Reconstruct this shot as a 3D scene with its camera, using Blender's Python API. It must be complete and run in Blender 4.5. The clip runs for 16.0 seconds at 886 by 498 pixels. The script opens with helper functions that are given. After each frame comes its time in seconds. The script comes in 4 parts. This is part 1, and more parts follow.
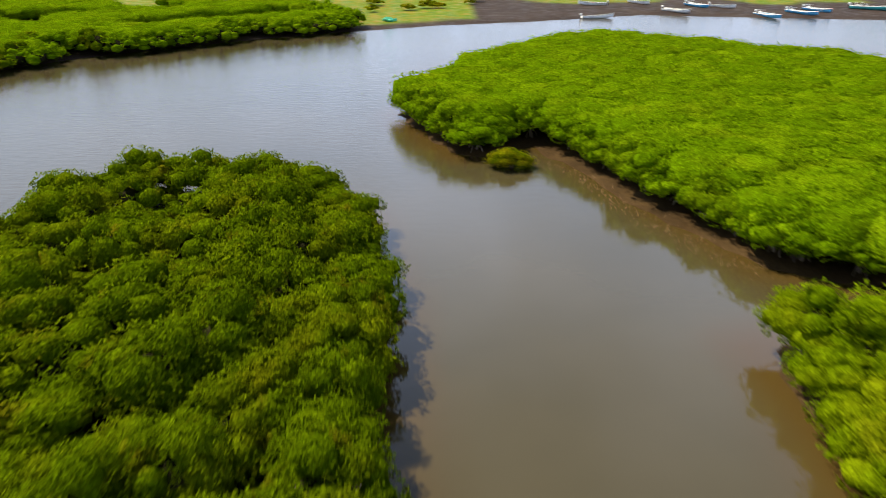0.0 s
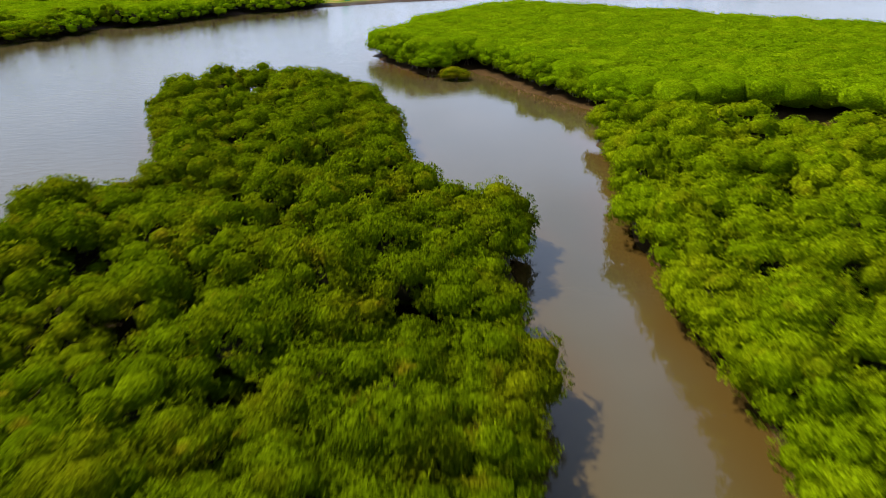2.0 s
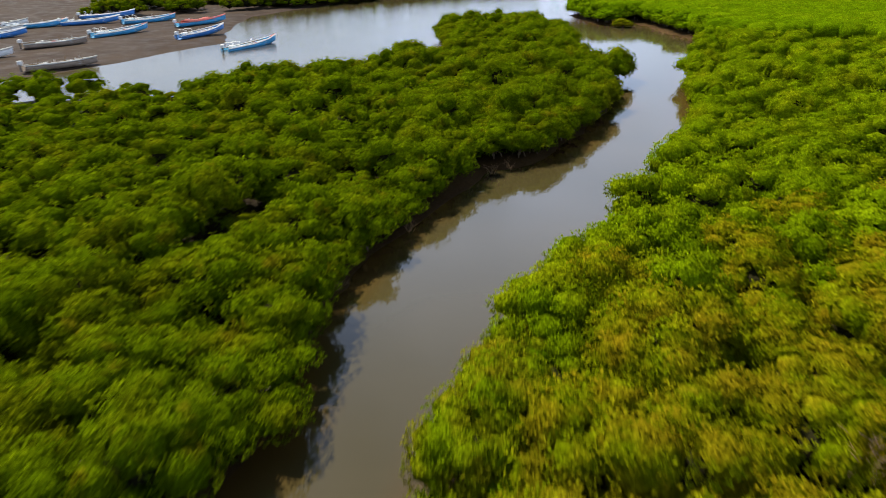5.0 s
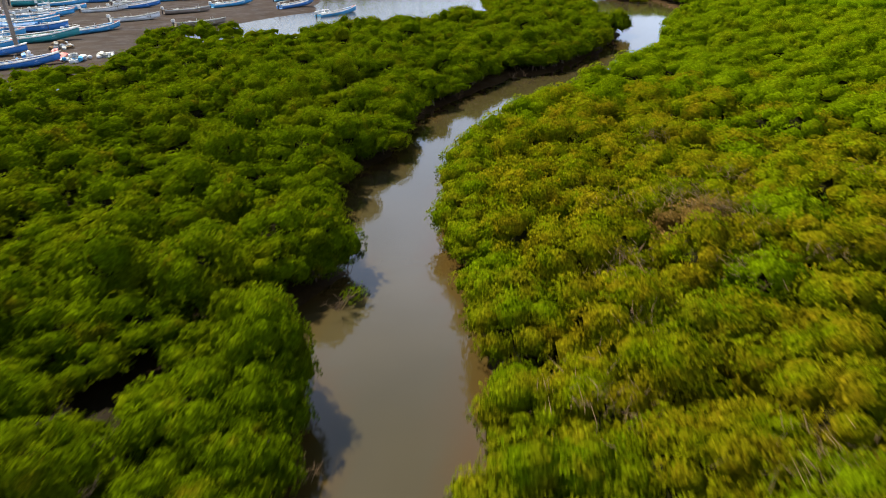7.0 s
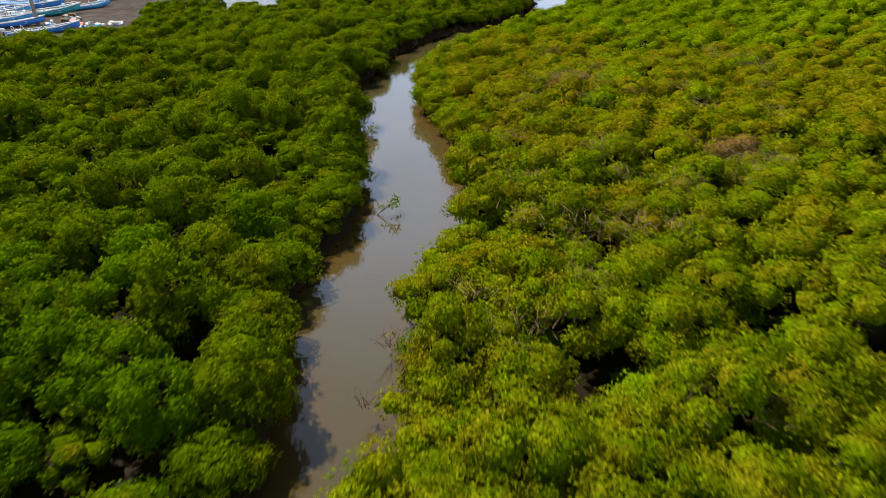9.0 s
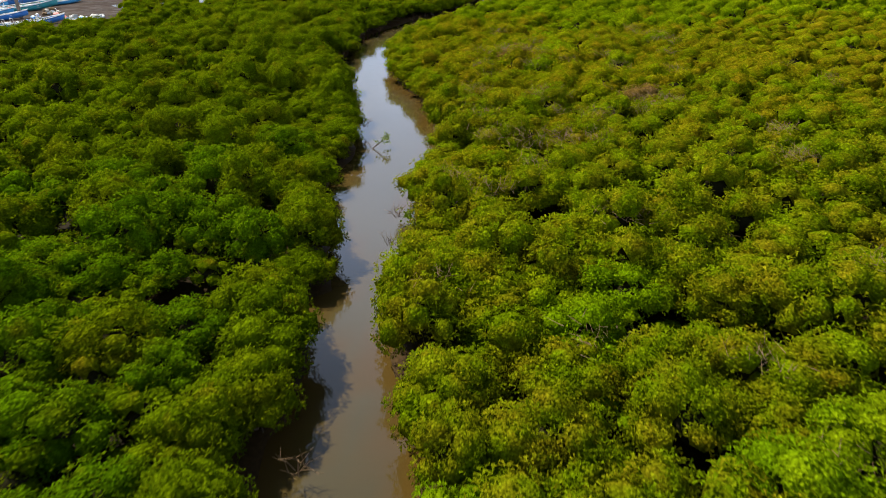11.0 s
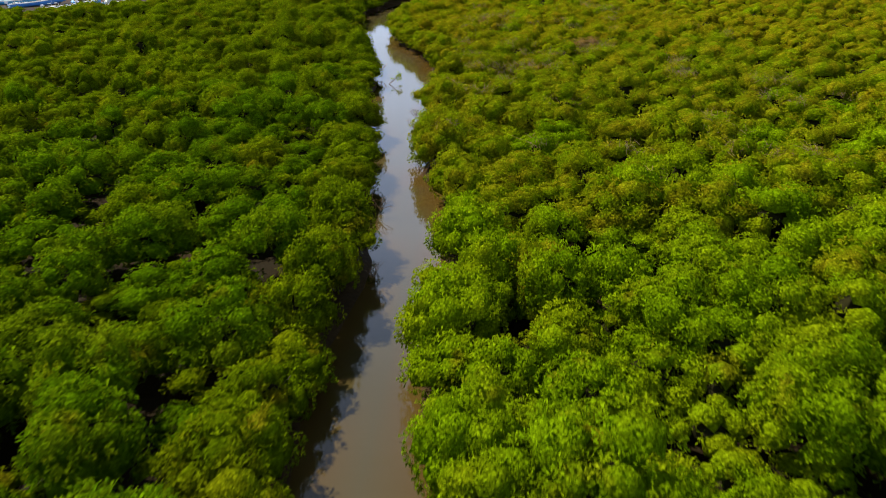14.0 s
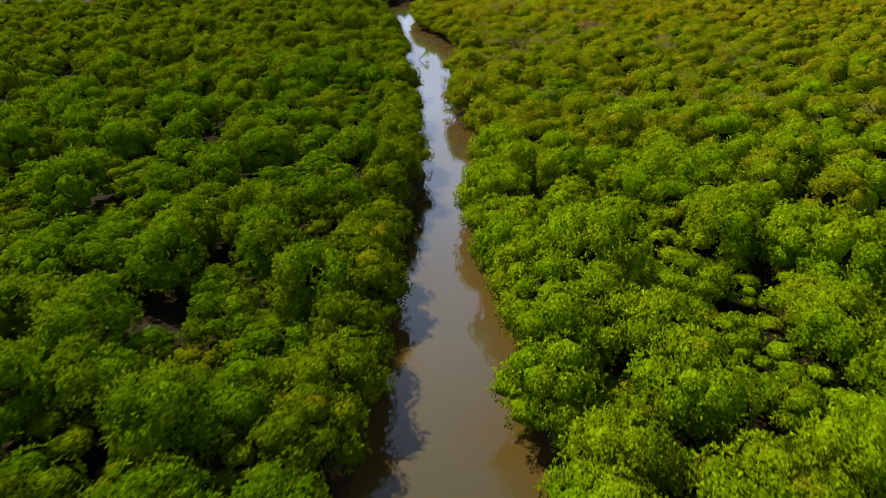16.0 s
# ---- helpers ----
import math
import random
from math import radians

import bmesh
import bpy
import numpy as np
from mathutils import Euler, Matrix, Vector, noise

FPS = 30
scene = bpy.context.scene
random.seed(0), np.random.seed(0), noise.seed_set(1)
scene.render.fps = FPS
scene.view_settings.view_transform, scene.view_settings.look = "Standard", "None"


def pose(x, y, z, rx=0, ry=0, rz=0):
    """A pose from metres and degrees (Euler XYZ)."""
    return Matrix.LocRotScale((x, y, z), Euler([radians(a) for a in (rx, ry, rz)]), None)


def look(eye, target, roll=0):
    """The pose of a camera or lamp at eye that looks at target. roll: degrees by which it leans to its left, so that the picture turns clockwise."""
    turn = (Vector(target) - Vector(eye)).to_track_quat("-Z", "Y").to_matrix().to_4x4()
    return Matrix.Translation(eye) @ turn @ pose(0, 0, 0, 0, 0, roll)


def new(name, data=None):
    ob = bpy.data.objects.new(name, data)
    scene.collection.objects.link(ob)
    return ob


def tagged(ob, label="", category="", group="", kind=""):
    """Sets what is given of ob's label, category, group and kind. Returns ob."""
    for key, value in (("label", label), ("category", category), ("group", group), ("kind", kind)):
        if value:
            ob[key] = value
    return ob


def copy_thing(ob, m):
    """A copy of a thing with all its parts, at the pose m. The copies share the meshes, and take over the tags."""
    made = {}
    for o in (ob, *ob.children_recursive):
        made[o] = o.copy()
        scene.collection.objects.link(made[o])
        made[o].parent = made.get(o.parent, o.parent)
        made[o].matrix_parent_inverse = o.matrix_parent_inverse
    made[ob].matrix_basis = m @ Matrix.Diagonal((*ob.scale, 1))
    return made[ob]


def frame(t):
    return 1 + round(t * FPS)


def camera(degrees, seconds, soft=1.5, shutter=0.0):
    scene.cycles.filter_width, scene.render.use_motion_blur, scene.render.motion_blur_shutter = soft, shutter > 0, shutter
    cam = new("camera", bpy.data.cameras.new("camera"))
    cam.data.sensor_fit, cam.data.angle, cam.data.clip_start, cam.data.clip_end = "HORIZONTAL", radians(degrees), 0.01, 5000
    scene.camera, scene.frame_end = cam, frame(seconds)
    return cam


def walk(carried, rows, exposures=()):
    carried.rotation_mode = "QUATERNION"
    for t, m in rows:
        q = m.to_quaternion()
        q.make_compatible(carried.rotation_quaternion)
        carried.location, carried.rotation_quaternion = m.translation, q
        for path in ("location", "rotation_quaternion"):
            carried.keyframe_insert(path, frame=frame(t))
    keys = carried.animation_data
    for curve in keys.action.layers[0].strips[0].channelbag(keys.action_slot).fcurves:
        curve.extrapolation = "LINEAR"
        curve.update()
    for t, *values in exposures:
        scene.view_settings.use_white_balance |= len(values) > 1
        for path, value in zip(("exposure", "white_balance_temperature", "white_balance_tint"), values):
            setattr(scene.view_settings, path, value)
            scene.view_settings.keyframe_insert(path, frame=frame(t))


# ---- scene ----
cam = camera(64.6, 16.0, soft=0.8, shutter=0.45)
METRES, EYE, TILT, LEAN, TURN = 155.0, 14.0, -24.7, 0.0, 0.0
ROWS = [
    (0.0, 0.0, 0.0, 0.0, -0.0, -0.0, -0.0),
    (0.5, -0.0061, -0.0368, -0.0168, -3.89, -0.22, 1.85),
    (1.0, -0.0121, -0.0736, -0.0332, -4.86, -0.41, 2.37),
    (1.5, -0.0168, -0.1115, -0.0505, -4.8, -0.53, 2.37),
    (2.0, -0.0211, -0.1505, -0.0684, -4.79, -0.55, 2.36),
    (2.5, -0.025, -0.1909, -0.0865, -4.71, -0.6, 2.41),
    (3.0, -0.0269, -0.2303, -0.1056, -4.36, -0.46, 2.58),
    (3.5, -0.0264, -0.2693, -0.1235, -1.35, -0.31, 1.21),
    (4.0, -0.0229, -0.3079, -0.1416, 2.87, -0.24, -0.66),
    (4.5, -0.0167, -0.3461, -0.16, 7.04, -0.32, -2.43),
    (7.0, 0.0302, -0.5299, -0.248, 13.92, -1.11, -5.39),
    (7.5, 0.0375, -0.5651, -0.2645, 14.02, -1.24, -5.37),
    (8.0, 0.0426, -0.5985, -0.2797, 13.35, -1.37, -5.04),
    (8.5, 0.0457, -0.6291, -0.2941, 11.51, -1.37, -4.19),
    (9.0, 0.0472, -0.6562, -0.3063, 9.07, -1.38, -3.14),
    (11.5, 0.0468, -0.7405, -0.3428, 5.06, -1.26, -1.38),
    (12.0, 0.0471, -0.7573, -0.3506, 5.05, -1.27, -1.39),
    (12.5, 0.0474, -0.7757, -0.3594, 5.15, -1.29, -1.37),
    (13.0, 0.0471, -0.7942, -0.3676, 4.63, -1.27, -1.12),
    (13.5, 0.047, -0.8127, -0.3759, 3.45, -1.32, -0.61),
    (14.0, 0.046, -0.8313, -0.3844, 3.46, -1.36, -0.59),
    (14.5, 0.0447, -0.8502, -0.3924, 3.48, -1.39, -0.6),
    (15.0, 0.0429, -0.8678, -0.3999, 3.58, -1.36, -0.61),
    (15.5, 0.0407, -0.8841, -0.4073, 3.6, -1.35, -0.62),
    (16.0, 0.038, -0.8997, -0.4146, 3.64, -1.36, -0.59),
]
walk(cam, [(t, pose(0, 0, EYE, TILT, LEAN, TURN) @ pose(METRES * x, METRES * y, METRES * z, 90 + pitch, roll, yaw)) for t, x, y, z, yaw, pitch, roll in ROWS])

# ---- light ----
SUN_FROM = Vector((-0.60, 0.34, 1.0)).normalized()
world = bpy.data.worlds.new("world")
scene.world = world
world.use_nodes = True
wn, wl = world.node_tree.nodes, world.node_tree.links
sky = wn.new("ShaderNodeTexSky")
sky.sky_type, sky.sun_disc = "NISHITA", False
sky.sun_elevation = math.asin(SUN_FROM.z)
sky.sun_rotation = math.atan2(SUN_FROM.x, SUN_FROM.y)
sky.dust_density, sky.air_density = 1.0, 1.3
cloud_at = wn.new("ShaderNodeTexCoord")
cloud_noise = wn.new("ShaderNodeTexNoise")
cloud_noise.inputs["Scale"].default_value = 1.8
cloud_noise.inputs["Detail"].default_value = 3
cloud_ramp = wn.new("ShaderNodeValToRGB")
cloud_ramp.color_ramp.elements[0].position, cloud_ramp.color_ramp.elements[1].position = 0.42, 0.66
cloud_ramp.color_ramp.elements[0].color, cloud_ramp.color_ramp.elements[1].color = (0.30,) * 3 + (1,), (0.85,) * 3 + (1,)
cloud_mix = wn.new("ShaderNodeMix")
cloud_mix.data_type = "RGBA"
cloud_mix.inputs[7].default_value = (23.4, 28.2, 39.2, 1)
wl.new(cloud_at.outputs["Generated"], cloud_noise.inputs["Vector"])
wl.new(cloud_noise.outputs["Fac"], cloud_ramp.inputs["Fac"])
# the haze thickens towards the horizon
cloud_up = wn.new("ShaderNodeSeparateXYZ")
haze = wn.new("ShaderNodeMapRange")
haze.inputs["From Min"].default_value, haze.inputs["From Max"].default_value = 0.15, 0.8
haze.inputs["To Min"].default_value, haze.inputs["To Max"].default_value = 1.0, 0.05
cloud_part = wn.new("ShaderNodeMath")
cloud_part.operation = "MULTIPLY"
wl.new(cloud_at.outputs["Generated"], cloud_up.inputs[0])
wl.new(cloud_up.outputs["Z"], haze.inputs["Value"])
wl.new(cloud_ramp.outputs["Color"], cloud_part.inputs[0])
wl.new(haze.outputs[0], cloud_part.inputs[1])
wl.new(cloud_part.outputs[0], cloud_mix.inputs[0])
wl.new(sky.outputs["Color"], cloud_mix.inputs[6])
wl.new(cloud_mix.outputs[2], wn["Background"].inputs["Color"])
wn["Background"].inputs["Strength"].default_value = 0.044
sun_data = bpy.data.lights.new("sun", "SUN")
sun_data.energy, sun_data.angle, sun_data.color = 5.0, radians(2.0), (1.0, 0.92, 0.72)
sun = new("sun", sun_data)
sun.matrix_world = look((0, 0, 60), Vector((0, 0, 60)) - SUN_FROM)
scene.view_settings.exposure = 0.80


# ---- materials ----
def material(name, roughness=0.6, specular=0.4, metallic=0.0):
    """A node material with an empty principled shader: returns the material, its nodes, links and the shader."""
    m = bpy.data.materials.new(name)
    m.use_nodes = True
    n, l = m.node_tree.nodes, m.node_tree.links
    p = n["Principled BSDF"]
    p.inputs["Roughness"].default_value = roughness
    p.inputs["Specular IOR Level"].default_value = specular
    p.inputs["Metallic"].default_value = metallic
    return m, n, l, p


def noise_node(n, l, scale, detail=4.0, vector=None, rough=0.55):
    t = n.new("ShaderNodeTexNoise")
    t.inputs["Scale"].default_value, t.inputs["Detail"].default_value, t.inputs["Roughness"].default_value = scale, detail, rough
    if vector is not None:
        l.new(vector, t.inputs["Vector"])
    return t.outputs["Fac"]


def ramp(n, l, fac, stops):
    r = n.new("ShaderNodeValToRGB")
    e = r.color_ramp.elements
    while len(e) < len(stops):
        e.new(0.5)
    for k, (at, colour) in zip(e, stops):
        k.position, k.color = at, (*colour, 1)
    l.new(fac, r.inputs["Fac"])
    return r.outputs["Color"]


def mix(n, l, fac, a, b, blend="MIX"):
    x = n.new("ShaderNodeMix")
    x.data_type, x.blend_type = "RGBA", blend
    for socket, v in ((x.inputs[0], fac), (x.inputs[6], a), (x.inputs[7], b)):
        if hasattr(v, "is_linked"):
            l.new(v, socket)
        else:
            socket.default_value = v if isinstance(v, float) else (*v, 1)
    return x.outputs[2]


def bump(n, l, p, height, strength, distance=0.02):
    b = n.new("ShaderNodeBump")
    b.inputs["Strength"].default_value, b.inputs["Distance"].default_value = strength, distance
    l.new(height, b.inputs["Height"])
    l.new(b.outputs["Normal"], p.inputs["Normal"])


def leaf_material(name, dark, mid, light, dry, dry_from=0.56, brown=0.75, mottle=0.33):
    m, n, l, p = material(name, 0.7, 0.0)
    g = n.new("ShaderNodeNewGeometry")
    pos = g.outputs["Position"]
    # each tuft its own green, over sprays of lighter and darker growth
    tuft = n.new("ShaderNodeMapRange")
    l.new(mix(n, l, 0.5, g.outputs["Random Per Island"], noise_node(n, l, 1.5, 3, pos)), tuft.inputs["Value"])
    tuft.inputs["From Min"].default_value, tuft.inputs["From Max"].default_value = 0.15, 0.85
    leafy = ramp(n, l, tuft.outputs[0], [(0.0, tuple(c * 0.6 + d * 0.4 for c, d in zip(dark, mid))), (0.5, mid), (1.0, tuple(c * 0.75 + d * 0.25 for c, d in zip(light, mid)))])
    patch = noise_node(n, l, mottle, 3, pos)
    olive = ramp(n, l, patch, [(dry_from - 0.12, (0, 0, 0)), (dry_from + 0.16, (1, 1, 1))])
    colour = mix(n, l, olive, leafy, mix(n, l, 0.5, leafy, dry))
    # a few browning boughs
    rust = ramp(n, l, noise_node(n, l, 0.75, 2, pos), [(0.60, (0, 0, 0)), (0.72, (brown,) * 3)])
    colour = mix(n, l, rust, colour, mix(n, l, 0.35, (0.17, 0.105, 0.006), leafy))
    # single leaves: each cell its own tone, shade between them coloured in dark
    wobble = n.new("ShaderNodeVectorMath")
    wobble.operation = "MULTIPLY_ADD"
    stir = n.new("ShaderNodeTexNoise")
    stir.inputs["Scale"].default_value = 9.0
    l.new(pos, stir.inputs["Vector"])
    l.new(stir.outputs["Color"], wobble.inputs[0])
    wobble.inputs[1].default_value = (0.12, 0.12, 0.12)
    l.new(pos, wobble.inputs[2])
    cell = n.new("ShaderNodeTexVoronoi")
    cell.inputs["Scale"].default_value = 11.0
    l.new(wobble.outputs[0], cell.inputs["Vector"])
    tone = n.new("ShaderNodeSeparateColor")
    l.new(cell.outputs["Color"], tone.inputs[0])
    colour = mix(n, l, 1.0, colour, ramp(n, l, tone.outputs[0], [(0.0, (0.62,) * 3), (0.6, (1.1,) * 3), (1.0, (1.6,) * 3)]), "MULTIPLY")
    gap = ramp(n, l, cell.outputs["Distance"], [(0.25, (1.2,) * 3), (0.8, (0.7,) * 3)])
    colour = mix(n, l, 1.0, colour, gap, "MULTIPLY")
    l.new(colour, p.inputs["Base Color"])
    bump(n, l, p, gap, 0.9, 0.09)
    tr = n.new("ShaderNodeBsdfTranslucent")
    l.new(mix(n, l, 0.35, colour, (0.18, 0.24, 0.004)), tr.inputs["Color"])
    ms = n.new("ShaderNodeMixShader")
    ms.inputs[0].default_value = 0.42
    l.new(p.outputs[0], ms.inputs[1])
    l.new(tr.outputs[0], ms.inputs[2])
    l.new(ms.outputs[0], n["Material Output"].inputs["Surface"])
    return m


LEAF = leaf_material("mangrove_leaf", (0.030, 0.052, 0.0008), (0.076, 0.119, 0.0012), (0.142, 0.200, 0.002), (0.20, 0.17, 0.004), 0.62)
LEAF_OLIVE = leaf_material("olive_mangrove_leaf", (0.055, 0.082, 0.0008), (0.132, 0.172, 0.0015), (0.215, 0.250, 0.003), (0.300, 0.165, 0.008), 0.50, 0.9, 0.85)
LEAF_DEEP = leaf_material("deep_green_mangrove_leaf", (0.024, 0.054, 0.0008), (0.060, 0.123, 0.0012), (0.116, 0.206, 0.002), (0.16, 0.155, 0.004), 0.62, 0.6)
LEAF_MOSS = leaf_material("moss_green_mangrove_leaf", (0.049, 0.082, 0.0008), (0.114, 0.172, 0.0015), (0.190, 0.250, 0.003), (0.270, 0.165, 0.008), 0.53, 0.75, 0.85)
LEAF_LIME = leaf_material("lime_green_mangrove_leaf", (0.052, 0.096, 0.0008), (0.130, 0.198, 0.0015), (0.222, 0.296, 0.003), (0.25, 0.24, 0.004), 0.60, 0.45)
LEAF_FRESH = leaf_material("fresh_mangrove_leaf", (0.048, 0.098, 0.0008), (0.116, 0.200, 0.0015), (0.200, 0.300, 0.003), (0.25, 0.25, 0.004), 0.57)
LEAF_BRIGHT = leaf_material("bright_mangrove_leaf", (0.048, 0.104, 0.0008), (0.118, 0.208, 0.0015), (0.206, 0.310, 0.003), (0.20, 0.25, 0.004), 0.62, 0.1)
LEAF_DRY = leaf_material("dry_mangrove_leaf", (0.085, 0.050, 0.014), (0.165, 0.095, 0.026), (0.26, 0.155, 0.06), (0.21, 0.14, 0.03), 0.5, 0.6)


def water_material():
    m, n, l, p = material("silty_water", 0.045, 0.5)
    p.inputs["IOR"].default_value = 1.5
    g = n.new("ShaderNodeNewGeometry")
    pos = g.outputs["Position"]
    silt = noise_node(n, l, 0.05, 4, pos)
    deep = ramp(n, l, silt, [(0.35, (0.043, 0.035, 0.014)), (0.65, (0.064, 0.051, 0.025))])
    shoal = n.new("ShaderNodeAttribute")
    shoal.attribute_name = "shallow"
    l.new(mix(n, l, shoal.outputs["Fac"], deep, (0.064, 0.036, 0.007)), p.inputs["Base Color"])
    sheen = noise_node(n, l, 0.11, 3, pos)
    l.new(ramp(n, l, sheen, [(0.35, (0.02,) * 3), (0.7, (0.06,) * 3)]), p.inputs["Roughness"])
    stretch = n.new("ShaderNodeMapping")
    stretch.inputs["Scale"].default_value = (0.6, 1.4, 1.0)
    l.new(pos, stretch.inputs["Vector"])
    # wind ripples on the open river, calm in the creek
    apart = n.new("ShaderNodeSeparateXYZ")
    l.new(pos, apart.inputs[0])
    masks = []
    for axis_name, a, b in (("Y", 26, 62), ("X", -9, -24)):
        r = n.new("ShaderNodeMapRange")
        r.interpolation_type = "SMOOTHSTEP"
        r.inputs["From Min"].default_value, r.inputs["From Max"].default_value = a, b
        r.inputs["To Min"].default_value = 0.10
        l.new(apart.outputs[axis_name], r.inputs["Value"])
        masks.append(r.outputs[0])
    both = n.new("ShaderNodeMath")
    both.operation = "MAXIMUM"
    l.new(masks[0], both.inputs[0])
    l.new(masks[1], both.inputs[1])
    wave = n.new("ShaderNodeMath")
    wave.operation = "MULTIPLY"
    l.new(both.outputs[0], wave.inputs[0])
    l.new(noise_node(n, l, 1.6, 5, stretch.outputs[0], 0.6), wave.inputs[1])
    bump(n, l, p, wave.outputs[0], 0.32, 0.10)
    return m


def ground_material():
    """Dark litter under the trees, its colour blackened further as canopy shade, brown mud on the banks, and sandy and
    grassy ground on the far bank.
    """
    m, n, l, p = material("mud", 0.75, 0.05)
    g = n.new("ShaderNodeNewGeometry")
    pos = g.outputs["Position"]
    patches = noise_node(n, l, 0.25, 6, pos)
    flat = ramp(n, l, patches, [(0.3, (0.028, 0.0185, 0.0140)), (0.55, (0.046, 0.032, 0.0245)), (0.75, (0.063, 0.046, 0.036))])
    shaded_swamp = ramp(n, l, patches, [(0.3, (0.009, 0.007, 0.0035)), (0.5, (0.015, 0.010, 0.004)), (0.72, (0.027, 0.017, 0.007))])
    zone = n.new("ShaderNodeAttribute")
    zone.attribute_name = "tidal_flat"
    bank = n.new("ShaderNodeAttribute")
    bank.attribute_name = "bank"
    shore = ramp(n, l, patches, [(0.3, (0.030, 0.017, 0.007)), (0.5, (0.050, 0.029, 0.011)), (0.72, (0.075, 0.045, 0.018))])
    mud = mix(n, l, zone.outputs["Fac"], mix(n, l, bank.outputs["Fac"], shaded_swamp, shore), flat)
    speck = ramp(n, l, noise_node(n, l, 6.0, 4, pos), [(0.3, (0.7,) * 3), (0.7, (1.2,) * 3)])
    mud = mix(n, l, 1.0, mud, speck, "MULTIPLY")
    grass = ramp(n, l, noise_node(n, l, 0.4, 5, pos), [(0.35, (0.070, 0.120, 0.003)), (0.5, (0.115, 0.150, 0.005)), (0.66, (0.19, 0.135, 0.018))])
    at = n.new("ShaderNodeAttribute")
    at.attribute_name = "grassy"
    l.new(mix(n, l, at.outputs["Fac"], mud, grass), p.inputs["Base Color"])
    l.new(ramp(n, l, noise_node(n, l, 0.5, 3, pos), [(0.35, (0.55,) * 3), (0.65, (0.9,) * 3)]), p.inputs["Roughness"])
    bump(n, l, p, noise_node(n, l, 3.0, 5, pos), 0.5, 0.06)
    return m


def worn(name, colour, roughness=0.45, dirt=(0.16, 0.13, 0.10), much=0.5, metallic=0.0, grain=3.0):
    """Paint, timber or metal with stains and chips."""
    m, n, l, p = material(name, roughness, 0.4, metallic)
    at = n.new("ShaderNodeTexCoord").outputs["Object"]
    a = ramp(n, l, noise_node(n, l, grain, 6, at, 0.65), [(0.5, (0, 0, 0)), (0.8, (much,) * 3)])
    tint = ramp(n, l, noise_node(n, l, 0.8, 3, at), [(0.3, tuple(c * 0.8 for c in colour)), (0.7, tuple(min(1, c * 1.15) for c in colour))])
    l.new(mix(n, l, a, tint, dirt), p.inputs["Base Color"])
    bump(n, l, p, noise_node(n, l, grain * 8, 3, at), 0.2, 0.01)
    return m


WATER, MUD = water_material(), ground_material()
BARK = worn("mangrove_bark", (0.13, 0.095, 0.065), 0.85, (0.06, 0.045, 0.03), 0.7, 0.0, 6.0)
# crown core: the shade among the inner branches is put into its near-black colour
SHADED_CORE = worn("shaded_branch_core", (0.018, 0.017, 0.007), 1.0, (0.011, 0.010, 0.005), 0.8, 0.0, 8.0)
SHADED_CORE.node_tree.nodes["Principled BSDF"].inputs["Specular IOR Level"].default_value = 0.0
TWIG = worn("dry_twig", (0.17, 0.105, 0.05), 0.9, (0.09, 0.06, 0.04), 0.6, 0.0, 4.0)
SKY_BLUE = worn("sky_blue_boat_paint", (0.045, 0.30, 0.56), 0.5, (0.20, 0.26, 0.27), 0.6)
DEEP_BLUE = worn("deep_blue_boat_paint", (0.030, 0.17, 0.47), 0.5, (0.16, 0.20, 0.23), 0.6)
TEAL = worn("teal_boat_paint", (0.03, 0.27, 0.28))
WHITE = worn("white_boat_paint", (0.72, 0.72, 0.70))
GREY = worn("grey_deck_paint", (0.34, 0.35, 0.34), 0.6)
PINK = worn("faded_red_paint", (0.58, 0.15, 0.14), 0.6, (0.45, 0.33, 0.30), 0.8)
TARP = worn("blue_tarpaulin", (0.04, 0.26, 0.62), 0.5)
DARK = worn("dark_rubber", (0.03, 0.03, 0.035), 0.6)
PLANK = worn("weathered_timber", (0.26, 0.20, 0.15), 0.8)
NET = worn("green_net", (0.05, 0.40, 0.24), 0.7)


# ---- plan ----
# The creek's two edges and the river's shores, from north to south.
CREEK_WEST = [(-4.2, 35), (-3.2, 30.5), (-2.3, 25.5), (-1.8, 19), (-1.4, 13.4), (-0.6, 9.2), (0.9, 7.7), (2.7, 6.4), (3.5, 4.2), (2.7, 0.5), (1.3, -2.6), (1.9, -6), (1.8, -9),
              (0.6, -10.8), (0.2, -14), (-1.2, -17.9), (-2.8, -22), (-4.4, -23.6), (-6.7, -24.2), (-8.1, -30.5), (-9.2, -36.8), (-10.3, -43), (-9, -49.8),
              (-10.2, -55.6), (-8.2, -62), (-5.4, -66.5), (-6.7, -69.5), (-6, -72), (-3.7, -74.2), (-2.6, -78.2), (-1.6, -84.5), (-2.2, -87),
              (-1.8, -91.5), (-0.4, -94.6), (1, -100.4), (-0.5, -101.9), (1.4, -104.5), (1.7, -109.2), (0.7, -110), (2.4, -113.5), (2.8, -116.2),
              (2.3, -122), (2.4, -128.6), (3.2, -131.4), (2.8, -135.5), (2.9, -141), (1.5, -185)]
